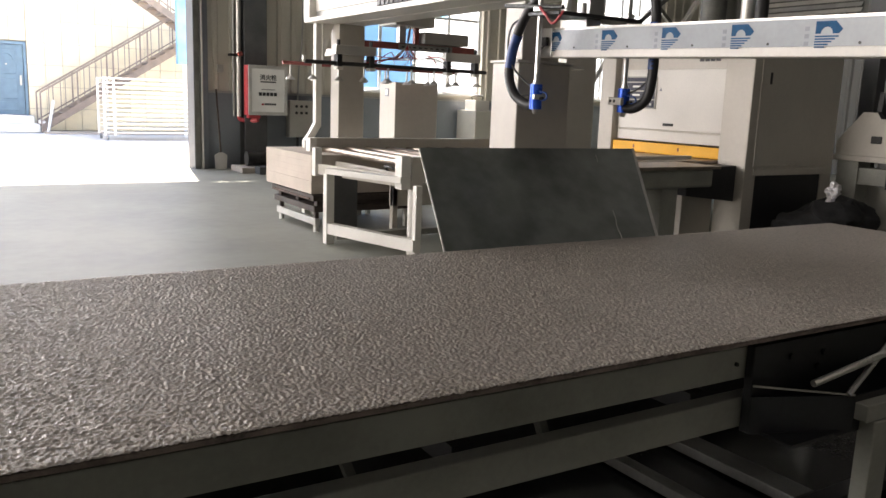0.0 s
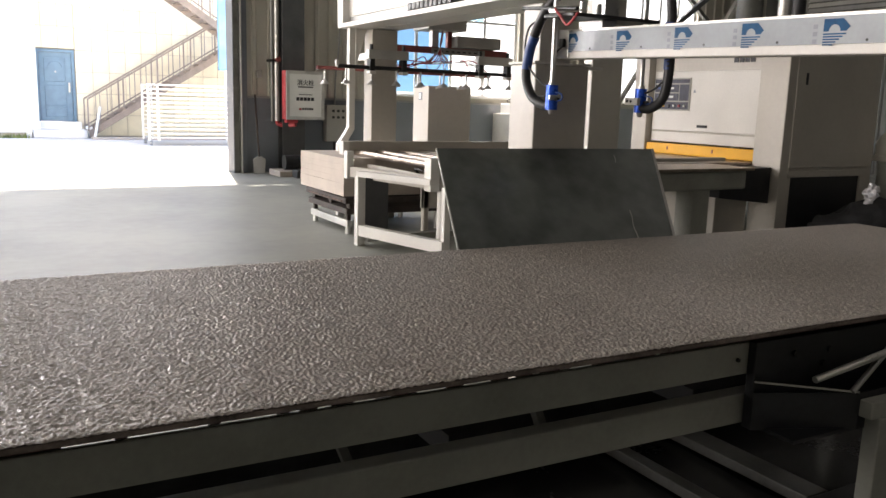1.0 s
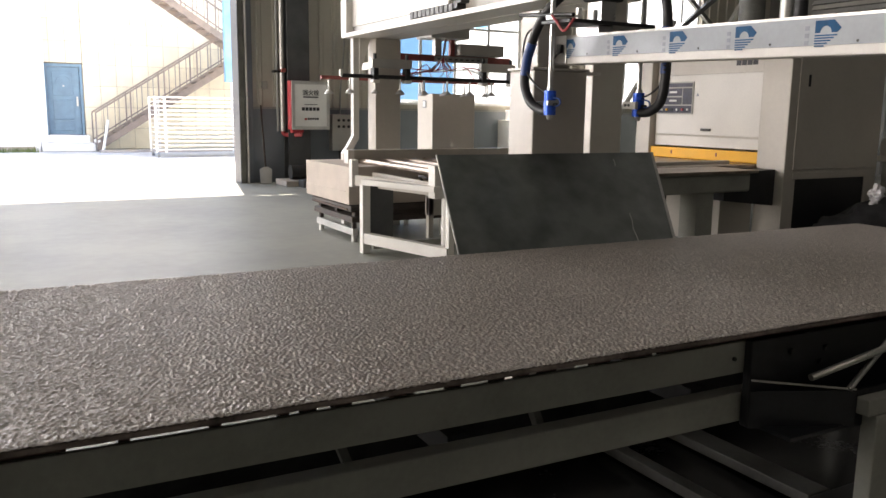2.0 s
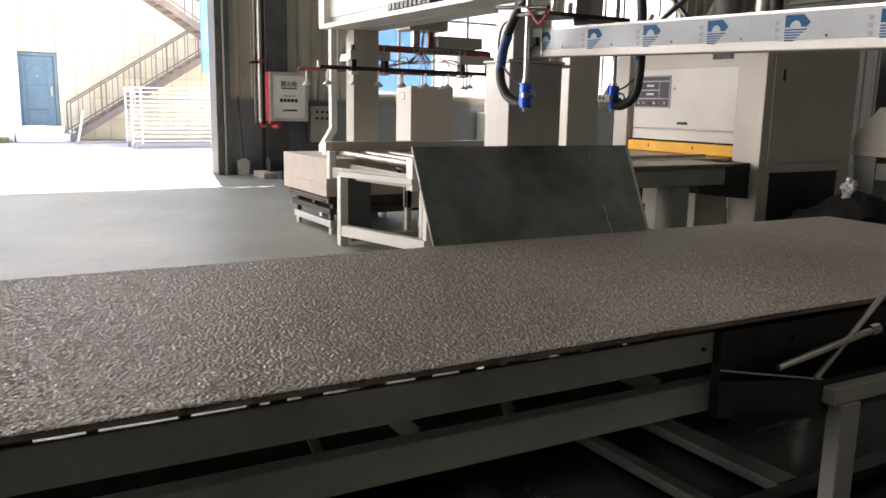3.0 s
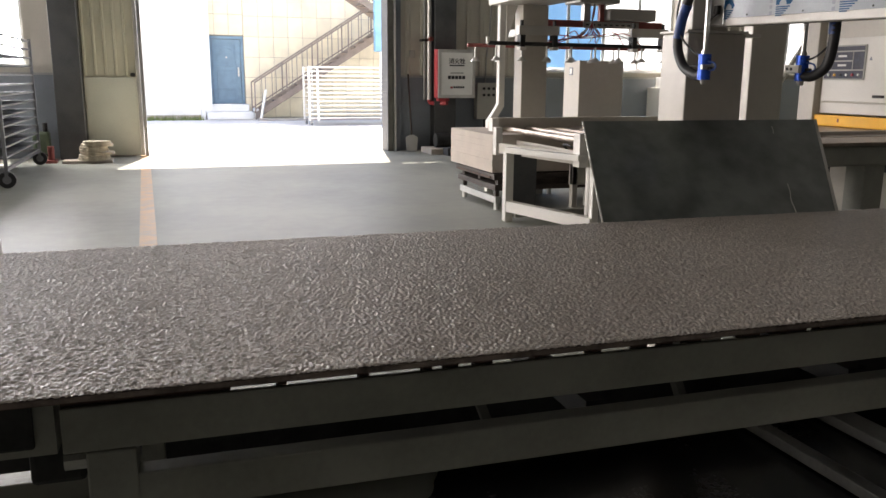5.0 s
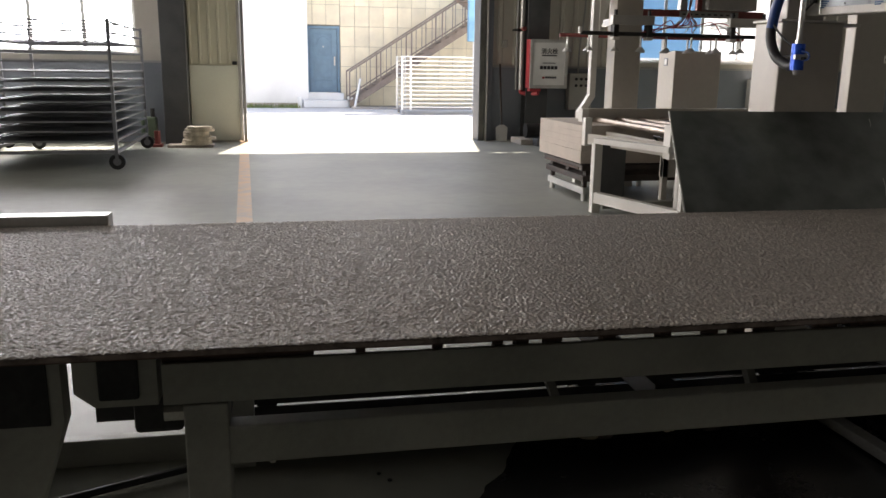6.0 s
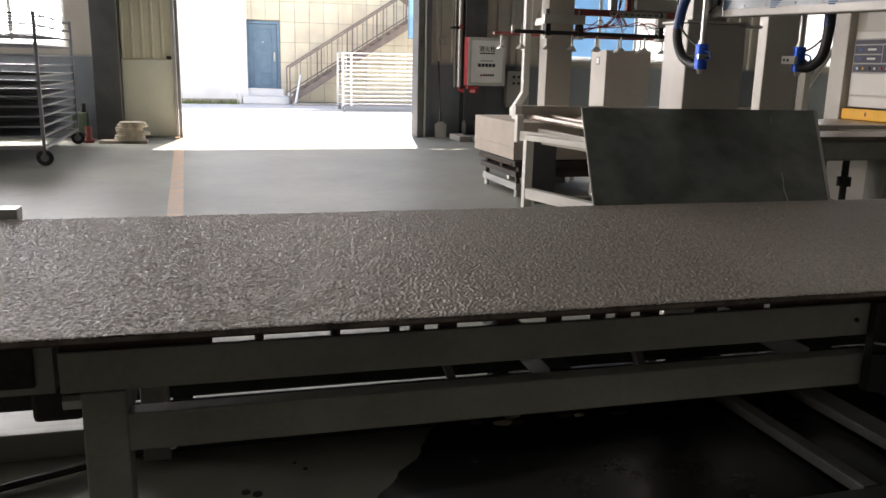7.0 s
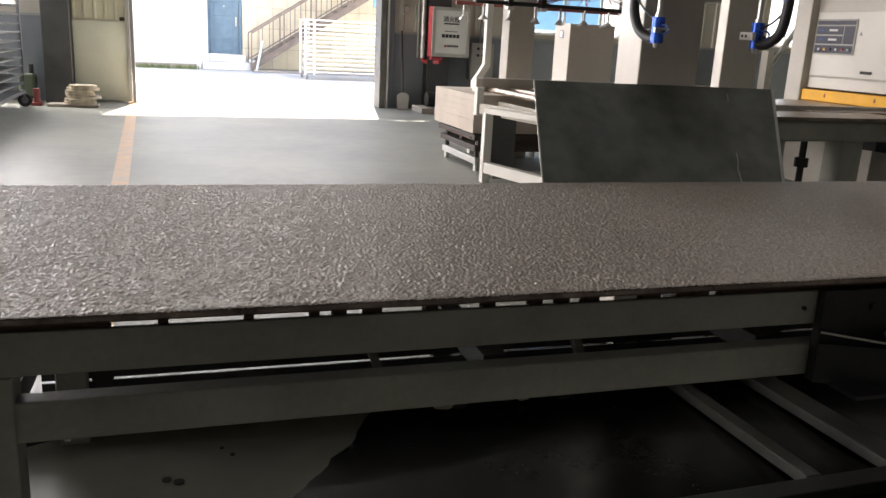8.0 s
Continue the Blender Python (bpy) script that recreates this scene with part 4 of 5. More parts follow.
def spray_gun(side, y, label):
    """A gun on a rod with its hose; side -1 hangs before the beam, 1 behind it."""
    gx = 2.49 + side * 0.21
    s = thing("spray_gun", (gx, y, 1.33), label, "spray gun", group="spray guns on the carriage")
    part("rod", rod((gx, y, 1.45), (gx, y, 2.3), 0.011, 12), STEEL, s, "bright steel lifting rod", smooth=True)
    b = rod((gx, y, 1.352), (gx, y, 1.462), 0.027, 20)
    part("body", b, BLUE_GUN, s, "blue anodised gun body", smooth=True)
    part("collar", rod((gx, y, 1.463), (gx, y, 1.476), 0.016, 14), STEEL, s, smooth=True)
    part("nozzle", rod((gx, y, 1.332), (gx, y, 1.352), 0.010, 14, r2=0.016), STEEL, s, "pale metal nozzle", smooth=True)
    if side < 0:
        part("clamp", bx(gx - 0.035, gx + 0.035, y - 0.034, y - 0.02, 1.395, 1.418, 0.003), STEEL, s)
    else:
        c = part("clamp", bx(gx - 0.046, gx - 0.027, y - 0.03, y + 0.055, 1.386, 1.42, 0.003), CREAM_WHITE, s, "pale clamp plate with two holes")
        # the two holes are black discs, coloured like the shade in them
        for h in (0.012, 0.036):
            part("hole_shade", rod((gx - 0.048, y + h, 1.403), (gx - 0.044, y + h, 1.403), 0.007, 8), BLACK_RUBBER, c)
    part("fitting", rod((gx, y - 0.02, 1.40), (gx, y - 0.05, 1.40), 0.008, 8), DARK_STEEL, s)
    part("air_loop", hose([(gx, y - 0.025, 1.43), (gx, y - 0.065, 1.425), (gx - 0.004, y - 0.082, 1.408), (gx, y - 0.06, 1.395), (gx, y - 0.02, 1.395)], 0.004, 8), BLUE_HOSE, s, "thin air hose loop", smooth=True)
    if side < 0:
        pts = [(gx, y + 0.012, 1.375), (gx, y + 0.06, 1.37), (gx - 0.004, y + 0.15, 1.41), (gx - 0.008, y + 0.195, 1.50), (gx, y + 0.185, 1.62), (gx + 0.004, y + 0.125, 1.74), (gx + 0.01, y + 0.04, 1.83), (gx + 0.06, y - 0.03, 1.93), (gx + 0.1, y - 0.06, 2.15)]
        thin = [(gx, y + 0.02, 1.445), (gx, y + 0.09, 1.475), (gx - 0.01, y + 0.17, 1.54), (gx, y + 0.225, 1.63), (gx, y + 0.2, 1.72), (gx, y + 0.12, 1.755)]
    else:
        pts = [(gx, y - 0.012, 1.372), (gx, y - 0.07, 1.375), (gx, y - 0.14, 1.42), (gx, y - 0.165, 1.52), (gx, y - 0.165, 1.66), (gx, y - 0.15, 1.85), (gx - 0.04, y - 0.10, 2.1)]
        thin = [(gx, y - 0.02, 1.44), (gx, y - 0.08, 1.46), (gx, y - 0.14, 1.50)]
    h = part("supply_hose", hose(pts, 0.021, 12, ribbed=0.05, steps=14), BLACK_RUBBER, s, "thick black supply hose", smooth=True)
    mid = Vector(pts[4])
    part("hose_sleeve", hose([Vector(pts[3]) + Vector((0, 0, 0.03)), mid, mid.lerp(Vector(pts[5]), 0.5)], 0.0228, 12), BLUE_HOSE, h, "blue taped sleeve", smooth=True)
    part("signal_cable", hose(thin, 0.0045, 8), BLACK_RUBBER, s, smooth=True)
    part("signal_cable", hose([(gx, y + 0.025, 1.40), (gx, y + 0.06, 1.41), (gx, y + 0.12, 1.405)] if side < 0 else [(gx, y + 0.02, 1.40), (gx, y + 0.05, 1.41), (gx, y + 0.06, 1.39)], 0.0035, 8), BLACK_RUBBER, s, smooth=True)
    return s


GY = 2.788
spray_gun(-1, GY, "blue spray gun hanging before the beam with black hose")
spray_gun(1, GY - 0.105, "blue spray gun hanging behind the beam with black hose")
ca = thing("gun_carriage", (2.49, GY, 1.73), "dark carriage riding on the spray beam with valves", "carriage")
part("plate", bx(2.26, 2.74, GY - 0.15, GY + 0.06, 1.755, 1.772, 0.003), DARK_STEEL, ca)
part("slider", bx(2.455, 2.535, GY - 0.10, GY + 0.06, 1.723, 1.7545), STEEL, ca)
part("clamp_block", bx(2.262, 2.305, GY - 0.03, GY + 0.03, 1.773, 1.80, 0.004), STEEL, ca)
part("cross_rod", rod((2.27, GY - 0.16, 1.785), (2.27, GY + 0.24, 1.81), 0.009, 10), DARK_STEEL, ca)
part("valve", rod((2.33, GY - 0.12, 1.773), (2.33, GY - 0.12, 1.82), 0.014, 12), STEEL, ca, "small bright valve")
part("valve", rod((2.40, GY - 0.14, 1.773), (2.40, GY - 0.14, 1.815), 0.012, 12), STEEL, ca, "small bright valve")
part("red_tube", hose([(2.26, GY - 0.02, 1.79), (2.25, GY - 0.07, 1.76), (2.262, GY - 0.11, 1.72), (2.275, GY - 0.16, 1.77)], 0.006, 8), RED, ca, "red air tube", smooth=True)
part("motor", bx(2.42, 2.56, GY - 0.14, GY - 0.02, 1.86, 2.1, 0.01), DARK_STEEL, ca)
part("motor_stand", bx(2.45, 2.53, GY - 0.12, GY - 0.04, 1.773, 1.859), STEEL, ca)

# ---- loading portal behind ----
SITE = site(x=(1, 0.03))
po = thing("loading_portal", (3.9, 6.6, 0), "white steel loading portal spanning the roller table", "gantry")
PX0, PX1 = 3.80, 4.05
# far post with a curved foot
poly = [(3.66, 0.0), (3.74, 0.0), (3.74, 0.82), (3.79, 0.92), (3.86, 1.03), (3.86, 2.18), (3.79, 2.18), (3.79, 1.06), (3.73, 0.96), (3.66, 0.86)]
part("post", prism(poly, 'y', 8.66, 8.74), CREAM_WHITE, po)
part("gusset", prism([(3.861, 1.75), (4.0, 2.18), (3.861, 2.18)], 'y', 8.64, 8.70), CREAM_WHITE, po)
part("rear_post", bx(4.0, 4.32, 8.5, 8.72, 0.0, 2.17, 0.006), CREAM, po)
part("post", bx(3.795, 4.075, 4.356, 4.447, 0.0, 2.17, 0.006), CREAM, po)
part("head", bx(3.88, 4.20, 4.42, 4.80, 2.23, 2.55, 0.006), CREAM, po)
part("flange", bx(3.70, 4.02, 4.2, 8.80, 2.175, 2.222, 0.003), CREAM_WHITE, po)
part("flange", bx(4.05, 4.35, 4.4, 8.80, 2.175, 2.222, 0.003), CREAM_WHITE, po)
part("side_panel", bx(3.80, 3.83, 6.45, 8.78, 2.30, 2.62, 0.004), CREAM_WHITE, po)
part("rack_strip", bx(3.81, 3.83, 6.2, 8.78, 2.223, 2.298), FRAME_GREY, po)
part("side_panel", bx(3.98, 4.02, 4.5, 8.78, 2.223, 2.75, 0.004), CREAM, po)
part("end_block", bx(3.72, 3.85, 8.70, 8.86, 2.223, 2.60, 0.004), CREAM_WHITE, po)
for i in range(22):
    a = -math.pi / 2 + math.pi * max(0, i - 9) / 8
    y, z = (7.0 - i * 0.085, 2.26) if i < 10 else (6.22 - 0.19 * math.cos(a), 2.45 + 0.19 * math.sin(a))
    if i > 17:
        y, z = 6.22 + (i - 17) * 0.085, 2.64
    part("chain_link", bx(3.70, 3.79, y - 0.036, y + 0.036, z - 0.034, z + 0.034, 0.006), BLACK_RUBBER, po, "black drag chain link")
for y in (7.2, 7.35):
    part("roller_wheel", rod((3.74, y, 2.56), (3.80, y, 2.56), 0.05, 14), STEEL, po, smooth=True)

# suction frame hanging below the portal, its long side across it
su = thing("suction_lifter", (4.8, 8.7, 1.55), "suction cup lifting frame with red air tubes", "lifter")
part("mast", bx(4.86, 4.95, 8.66, 8.74, 2.03, 3.0, 0.006), STEEL, su)
part("mast", bx(5.08, 5.14, 8.67, 8.73, 2.03, 3.0, 0.006), RED_DULL, su)
part("mast_head", bx(4.72, 5.25, 8.5, 8.9, 2.22, 2.36, 0.01), GREY_CABINET, su)
part("arm", bx(4.05, 5.95, 8.66, 8.74, 1.955, 2.03, 0.004), RED_DULL, su, "dull red steel arm")
part("arm_plate", bx(4.85, 5.6, 8.64, 8.66, 1.945, 2.02), GREY_CABINET, su)
# black bars on the plate for the shade in its slots
for k in range(9):
    part("slot_shade", bx(4.88 + k * 0.08, 4.92 + k * 0.08, 8.635, 8.64, 1.975, 1.99), BLACK_RUBBER, su)
part("motor", bx(5.15, 5.78, 8.55, 8.85, 2.035, 2.17, 0.01), GREY_CABINET, su)
part("end_bracket", bx(4.0, 4.12, 8.62, 8.66, 1.95, 2.10, 0.004), CREAM_WHITE, su)
# black discs for the dark inside of the bracket's holes
for k in range(2):
    part("hole_shade", rod((4.035 + 0.05 * k, 8.612, 2.05), (4.035 + 0.05 * k, 8.62, 2.05), 0.015, 10), BLACK_RUBBER, su)
for xx in (4.12, 5.55):
    part("cross_bar", bx(xx - 0.25, xx + 0.25, 8.30, 8.38, 1.83, 1.93, 0.004), ALU, su, "pale aluminium cross bar")
    part("cross_bar", bx(xx - 0.04, xx + 0.04, 8.38, 9.1, 1.84, 1.92, 0.004), ALU, su, "pale aluminium cross bar")
    for o in (-0.2, 0.2):
        part("clamp", bx(xx + o - 0.03, xx + o + 0.03, 8.30, 8.40, 1.70, 1.83, 0.006), DARK_STEEL, su)
        part("clamp_foot", bx(xx + o - 0.04, xx + o + 0.04, 8.29, 8.39, 1.665, 1.70, 0.006), CREAM_WHITE, su)
        part("spring", rod((xx + o, 8.345, 1.93), (xx + o, 8.345, 1.99), 0.02, 10), DARK_STEEL, su)
    part("hanger", bx(xx - 0.02, xx + 0.02, 8.68, 8.72, 1.92, 1.955), DARK_STEEL, su)
for yy, m in ((8.35, DARK_STEEL), (9.0, RED_DULL)):
    part("long_bar", rod((3.52, yy, 1.735), (5.92, yy, 1.725), 0.022, 10), m, su, smooth=True)
for yy in (8.35, 9.0):
    for k in range(8):
        xx = 3.62 + k * 0.31
        cup = part("suction_cup", rod((xx, yy, 1.545), (xx, yy, 1.59), 0.06, 14, r2=0.02), ALU, su, "pale suction cup", smooth=True)
        part("stem", rod((xx, yy, 1.59), (xx, yy, 1.735), 0.012, 8), ALU, cup)
part("end_stop", bx(3.50, 3.53, 8.33, 8.37, 1.73, 1.80), CREAM_WHITE, su)
random.seed(5)
for k in range(14):
    xx = 3.9 + random.random() * 1.8
    yy = random.choice((8.35, 9.0))
    part("air_tube", hose([(xx, yy, 1.74), (xx * 0.6 + 4.9 * 0.4, yy, 1.74 + random.uniform(0.02, .16)), (4.9 + random.uniform(-.15, .15), 8.6, 1.85), (4.95, 8.62, 2.02), (5.0, 8.63, 2.3)], 0.006, 6), RED if k % 3 else ALU, su, "thin air tube", smooth=True)

# roller table under the portal
rt = thing("roller_table", (4.6, 7.1, 0), "cream steel roller table with worn steel rollers", "roller conveyor")
RY0, RY1 = 6.12, 8.10
part("end_post", bx(3.44, 3.53, RY0 - 0.12, RY0, 0.60, 0.89, 0.004), CREAM_WHITE, rt)
part("end_post", bx(3.55, 3.66, RY0 - 0.115, RY0 - 0.005, 0.60, 0.88, 0.004), CREAM, rt)
part("side_rail", bx(3.665, 7.1, RY0 - 0.09, RY0 - 0.01, 0.66, 0.87, 0.004), CREAM, rt)
part("side_rail", bx(3.56, 7.1, RY1 + 0.01, RY1 + 0.09, 0.62, 0.925, 0.004), CREAM, rt)
part("end_post", bx(3.48, 3.555, RY1 - 0.02, RY1 + 0.10, 0.62, 0.925, 0.004), CREAM_WHITE, rt)
part("end_beam", bx(3.535, 3.575, RY0, RY1 - 0.02, 0.62, 0.72, 0.004), CREAM, rt)
for k in range(13):
    xx = 3.64 + k * 0.265
    r = part("roller", rod((xx, RY0 + 0.002, 0.80), (xx, RY1 - 0.002, 0.80), 0.034, 14), ROLLER_STEEL, rt, "worn steel roller", smooth=True)
for xx in (5.2, 6.9):
    for yy in (RY0 - 0.08, RY1 + 0.01):
        part("leg", bx(xx, xx + 0.09, yy, yy + 0.08, 0, 0.62, 0.004), CREAM, rt)
part("handle", hose([(3.6, 6.5, 0.70), (3.52, 6.45, 0.76), (3.52, 6.32, 0.76), (3.6, 6.28, 0.70)], 0.012, 8), DARK_STEEL, rt)
part("round_leg", rod((3.60, 6.06, 0), (3.60, 6.06, 0.60), 0.05, 16), CREAM_WHITE, rt, "pale round leg", smooth=True)
part("end_post", bx(3.19, 3.262, 7.27, 7.35, 0.60, 0.875, 0.004), CREAM_WHITE, rt)
part("end_rail", bar((3.235, 7.262, 0.67), (3.47, 6.13, 0.67), 0.04, 0.10), CREAM, rt)
# low stand before it
ls = thing("low_stand", (3.4, 6.4, 0), "pale steel support stand below the rollers", "stand")
part("leg", bx(3.13, 3.21, 6.86, 6.94, 0.0, 0.66, 0.004), CREAM_WHITE, ls)
part("leg", bx(3.215, 3.46, 6.88, 6.92, 0.10, 0.655, 0.004), COLUMN_DARK, ls, "dark steel side plate")
part("top_bar", bar((3.17, 6.90, 0.685), (3.46, 5.98, 0.685), 0.10, 0.05), CREAM_WHITE, ls)
part("bottom_bar", bar((3.17, 6.85, 0.15), (3.46, 5.75, 0.15), 0.08, 0.10), CREAM_WHITE, ls)
part("bottom_bar", bx(3.22, 5.0, 6.82, 6.92, 0.04, 0.10, 0.004), GREY_PAINT, ls)
part("leg", bx(3.44, 3.50, 5.74, 5.80, 0.0, 0.66, 0.004), CREAM_WHITE, ls)
part("back_leg", bx(4.02, 4.08, 7.2, 7.26, 0, 0.50, 0.004), CREAM, ls)
part("back_beam", bx(4.02, 5.6, 7.2, 7.28, 0.28, 0.50, 0.004), CREAM, ls)

# board stack on a low lift
bk = thing("board_stack", (3.7, 8.2, 0.38), "stack of raw pale boards waiting on the lift", "board stack")
random.seed(2)
for i in range(6):
    z = 0.388 + i * 0.0655
    o, q = random.uniform(-.003, .003), random.uniform(-.003, .003)
    part("board", bx(3.27 + o, 4.5 + o, 7.55 + q, 8.85 + q, z, z + 0.0652, 0.0012), STACK, bk)
lf = thing("lift_pallet", (3.7, 8.2, 0), "dark worn lift pallet with pale foot frame", "lift")
part("deck", bx(3.28, 4.5, 7.52, 8.7, 0.315, 0.375, 0.006), PALLET, lf)
part("deck", bx(3.30, 4.48, 7.54, 8.68, 0.20, 0.262, 0.006), PALLET, lf)
for y in (7.6, 8.1, 8.6):
    part("bearer", bx(3.34, 4.4, y - 0.04, y + 0.04, 0.2625, 0.3145), PALLET, lf)
part("deck_edge", bx(3.265, 3.279, 7.6, 8.6, 0.33, 0.345), BROWN_EDGE, lf)
part("foot_bar", bx(3.30, 3.36, 7.52, 8.6, 0.07, 0.14, 0.004), ALU, lf, "pale foot bar")
for y in (7.56, 8.52):
    part("foot", rod((3.33, y, 0.0), (3.33, y, 0.07), 0.03, 10), ALU, lf)
    part("post", bx(3.31, 3.35, y - 0.02, y + 0.02, 0.141, 0.199), PALLET, lf)
for y in (7.6, 8.5):
    part("foot", rod((4.4, y, 0.0), (4.4, y, 0.199), 0.03, 10), ALU, lf)

# grey-beige cabinets further back
SITE = site(x=(1, 0.09))
gb = thing("electric_cabinet", (5.5, 9.7, 0), "cream upright electric cabinet with a small plate", "cabinet")
part("body", bx(5.14, 5.79, 9.35, 9.78, 0.0, 1.585, 0.008), CREAM, gb)
part("plate", bx(5.134, 5.14, 9.53, 9.62, 1.40, 1.50), INK_SOFT, gb, "small dark plate")
part("plate_face", bx(5.131, 5.1345, 9.545, 9.605, 1.415, 1.485), PAPER, gb)
bcc = thing("wall_cabinet", (9.9, 14.25, 0), "grey steel cabinet standing below the window", "cabinet")
part("body", bx(9.54, 10.24, 13.9, 14.6, 0.0, 1.19, 0.01), GREY_CABINET, bcc)
eq = thing("instrument", (9.8, 14.2, 1.19), "small pale instrument on the cabinet", "instrument")
part("case", bx(9.6, 9.95, 14.0, 14.4, 1.191, 1.40, 0.01), CREAM_WHITE, eq)
part("handle", hose([(9.65, 14.2, 1.40), (9.65, 14.2, 1.48), (9.9, 14.2, 1.48), (9.9, 14.2, 1.40)], 0.012, 6), DARK_STEEL, eq)

# ---- sanding machine ----
SITE = Matrix.Identity(4)
MX, MY0, MY1, MZ = 7.40, 5.46, 7.72, 2.06
ma = thing("sanding_machine", (8.1, 6.6, 0), "large cream wide-belt machine with yellow safety bar", "machine")
part("end_frame", bx(MX - 0.10, 8.85, MY1 - 0.24, MY1, 0.0, MZ, 0.01), CREAM, ma)
part("end_frame", bx(MX - 0.10, 8.85, MY0, MY0 + 0.36, 0.0, MZ, 0.01), CREAM, ma)
part("upper_body", bx(MX, 8.82, MY0 + 0.361, MY1 - 0.241, 0.98, MZ - 0.01, 0.008), CREAM, ma)
part("front_door", bx(MX - 0.03, MX - 0.001, MY0 + 0.40, MY1 - 0.28, 1.12, 1.82, 0.008), CREAM_WHITE, ma, "large cream front door panel")
part("lower_panel", bx(MX - 0.02, MX - 0.001, MY0 + 0.40, MY1 - 0.28, 0.985, 1.10, 0.006), CREAM_WHITE, ma)
part("safety_bar", bx(MX - 0.07, MX - 0.001, MY0 + 0.365, MY1 - 0.245, 0.84, 0.965, 0.01), YELLOW, ma, "yellow-orange safety bar")
for y in (6.4, 7.1):
    part("bar_screw", bx(MX - 0.074, MX - 0.07, y, y + 0.02, 0.89, 0.93), RED_DULL, ma)
part("handle", bx(MX - 0.045, MX - 0.03, 6.55, 6.70, 1.17, 1.20, 0.004), DARK_STEEL, ma)
cp = part("control_panel", bx(MX - 0.042, MX - 0.03, 6.84, 7.43, 1.36, 1.74, 0.004), GREY_CABINET, ma, "control panel with small displays")
for y0, y1, z0, z1 in ((6.86, 7.41, 1.375, 1.46), (7.02, 7.41, 1.475, 1.56), (6.86, 7.005, 1.475, 1.665), (7.02, 7.41, 1.575, 1.665)):
    part("display", bx(MX - 0.046, MX - 0.042, y0, y1, z0, z1, 0.001), SCREEN, cp)
for k in range(6):
    part("knob", rod((MX - 0.06, 6.91 + k * 0.085, 1.415), (MX - 0.046, 6.91 + k * 0.085, 1.415), 0.014, 10), (ALU, RED, ALU, BLACK_RUBBER, YELLOW, ALU)[k], cp)
for z in (1.51, 1.61):
    part("readout", bx(MX - 0.048, MX - 0.046, 7.10, 7.22, z, z + 0.022), ALU, cp)
    part("readout", bx(MX - 0.048, MX - 0.046, 7.30, 7.36, z, z + 0.022), BLUE_HOSE, cp)
part("top_strip", bx(MX - 0.046, MX - 0.042, 6.86, 7.41, 1.68, 1.725), SCREEN, cp)
part("warning_mark", prism([(6.76, 1.57), (6.80, 1.57), (6.78, 1.61)], 'x', MX - 0.034, MX - 0.0305), INK_SOFT, ma)
for k in range(4):
    part("print_bar", bx(MX - 0.008, MX - 0.002, 5.98 + k * 0.075, 6.04 + k * 0.075, 1.90, 1.985), INK, ma)
sp = part("side_door", bx(7.42, 8.80, MY0 - 0.012, MY0 - 0.001, 0.80, 2.02, 0.004), CREAM, ma, "cream side access door")
# black bar on the door, coloured as the shade of a slot
part("door_slot_shade", bx(7.55, 7.585, MY0 - 0.016, MY0 - 0.012, 1.66, 1.78), BLACK_RUBBER, sp)
# no real opening: a black plate gives the shade inside the lower bay
part("bay_shade", bx(7.48, 8.62, MY0 - 0.006, MY0 - 0.001, 0.0, 0.70), BLACK_RUBBER, ma, "flat black panel painted as the shade of the lower bay")
part("bay_frame", bx(7.42, 8.72, MY0 - 0.02, MY0 - 0.0065, 0.701, 0.77, 0.004), CREAM, ma)
part("bay_frame", bx(8.62, 8.72, MY0 - 0.02, MY0 - 0.0065, 0.0, 0.70, 0.004), CREAM, ma)
part("bed", bx(6.0, MX, MY0 + 0.37, MY1 - 0.25, 0.80, 0.835, 0.004), ROLLER_STEEL, ma, "worn steel infeed bed")
part("bed_belt", bx(5.55, 7.3, 5.85, 7.4, 0.785, 0.80), BLACK_RUBBER, ma)
part("shroud", prism([(6.55, 0.50), (7.29, 0.42), (7.29, 0.80), (6.55, 0.78)], 'y', MY0 + 0.1, MY0 + 0.36), BLACK_RUBBER, ma, "black belt shroud")
part("base", bx(6.8, 7.29, MY0 + 0.37, MY1 - 0.25, 0.0, 0.5, 0.01), CREAM, ma)
for yy, r, m, lab in ((7.24, 0.16, DARK_PAINT, "dark dust extraction duct"), (6.71, 0.085, ALU, "pale galvanised riser pipe"), (6.515, 0.08, BLACK_RUBBER, "black flexible riser hose")):
    d = part("duct", rod((8.70, yy, MZ), (8.70, yy, 6.9), r, 24), m, ma, lab, smooth=True)
    for k in range(6):
        part("duct_ring", rod((8.70, yy, 2.3 + k * 0.75), (8.70, yy, 2.34 + k * 0.75), r + 0.012, 24), m, d, smooth=True)
# infeed table
it = thing("infeed_table", (6.0, 5.5, 0), "grey steel infeed table before the machine", "table")
part("top", bx(4.9, 6.62, 5.30, 5.82, 0.62, 0.80, 0.02), GREY_PAINT, it)
part("top_plate", bx(4.85, 6.68, 5.26, 5.86, 0.801, 0.83, 0.004), ROLLER_STEEL, it)
for xx in (5.1, 5.95):
    part("leg", bx(xx, xx + 0.22, 5.34, 5.56, 0.0, 0.62, 0.006), GREY_PAINT, it)
part("spindle", rod((5.62, 5.45, 0.02), (5.62, 5.45, 0.62), 0.03, 12), DARK_STEEL, it, smooth=True)
part("spindle_nut", rod((5.62, 5.45, 0.38), (5.62, 5.45, 0.46), 0.06, 12), DARK_STEEL, it)
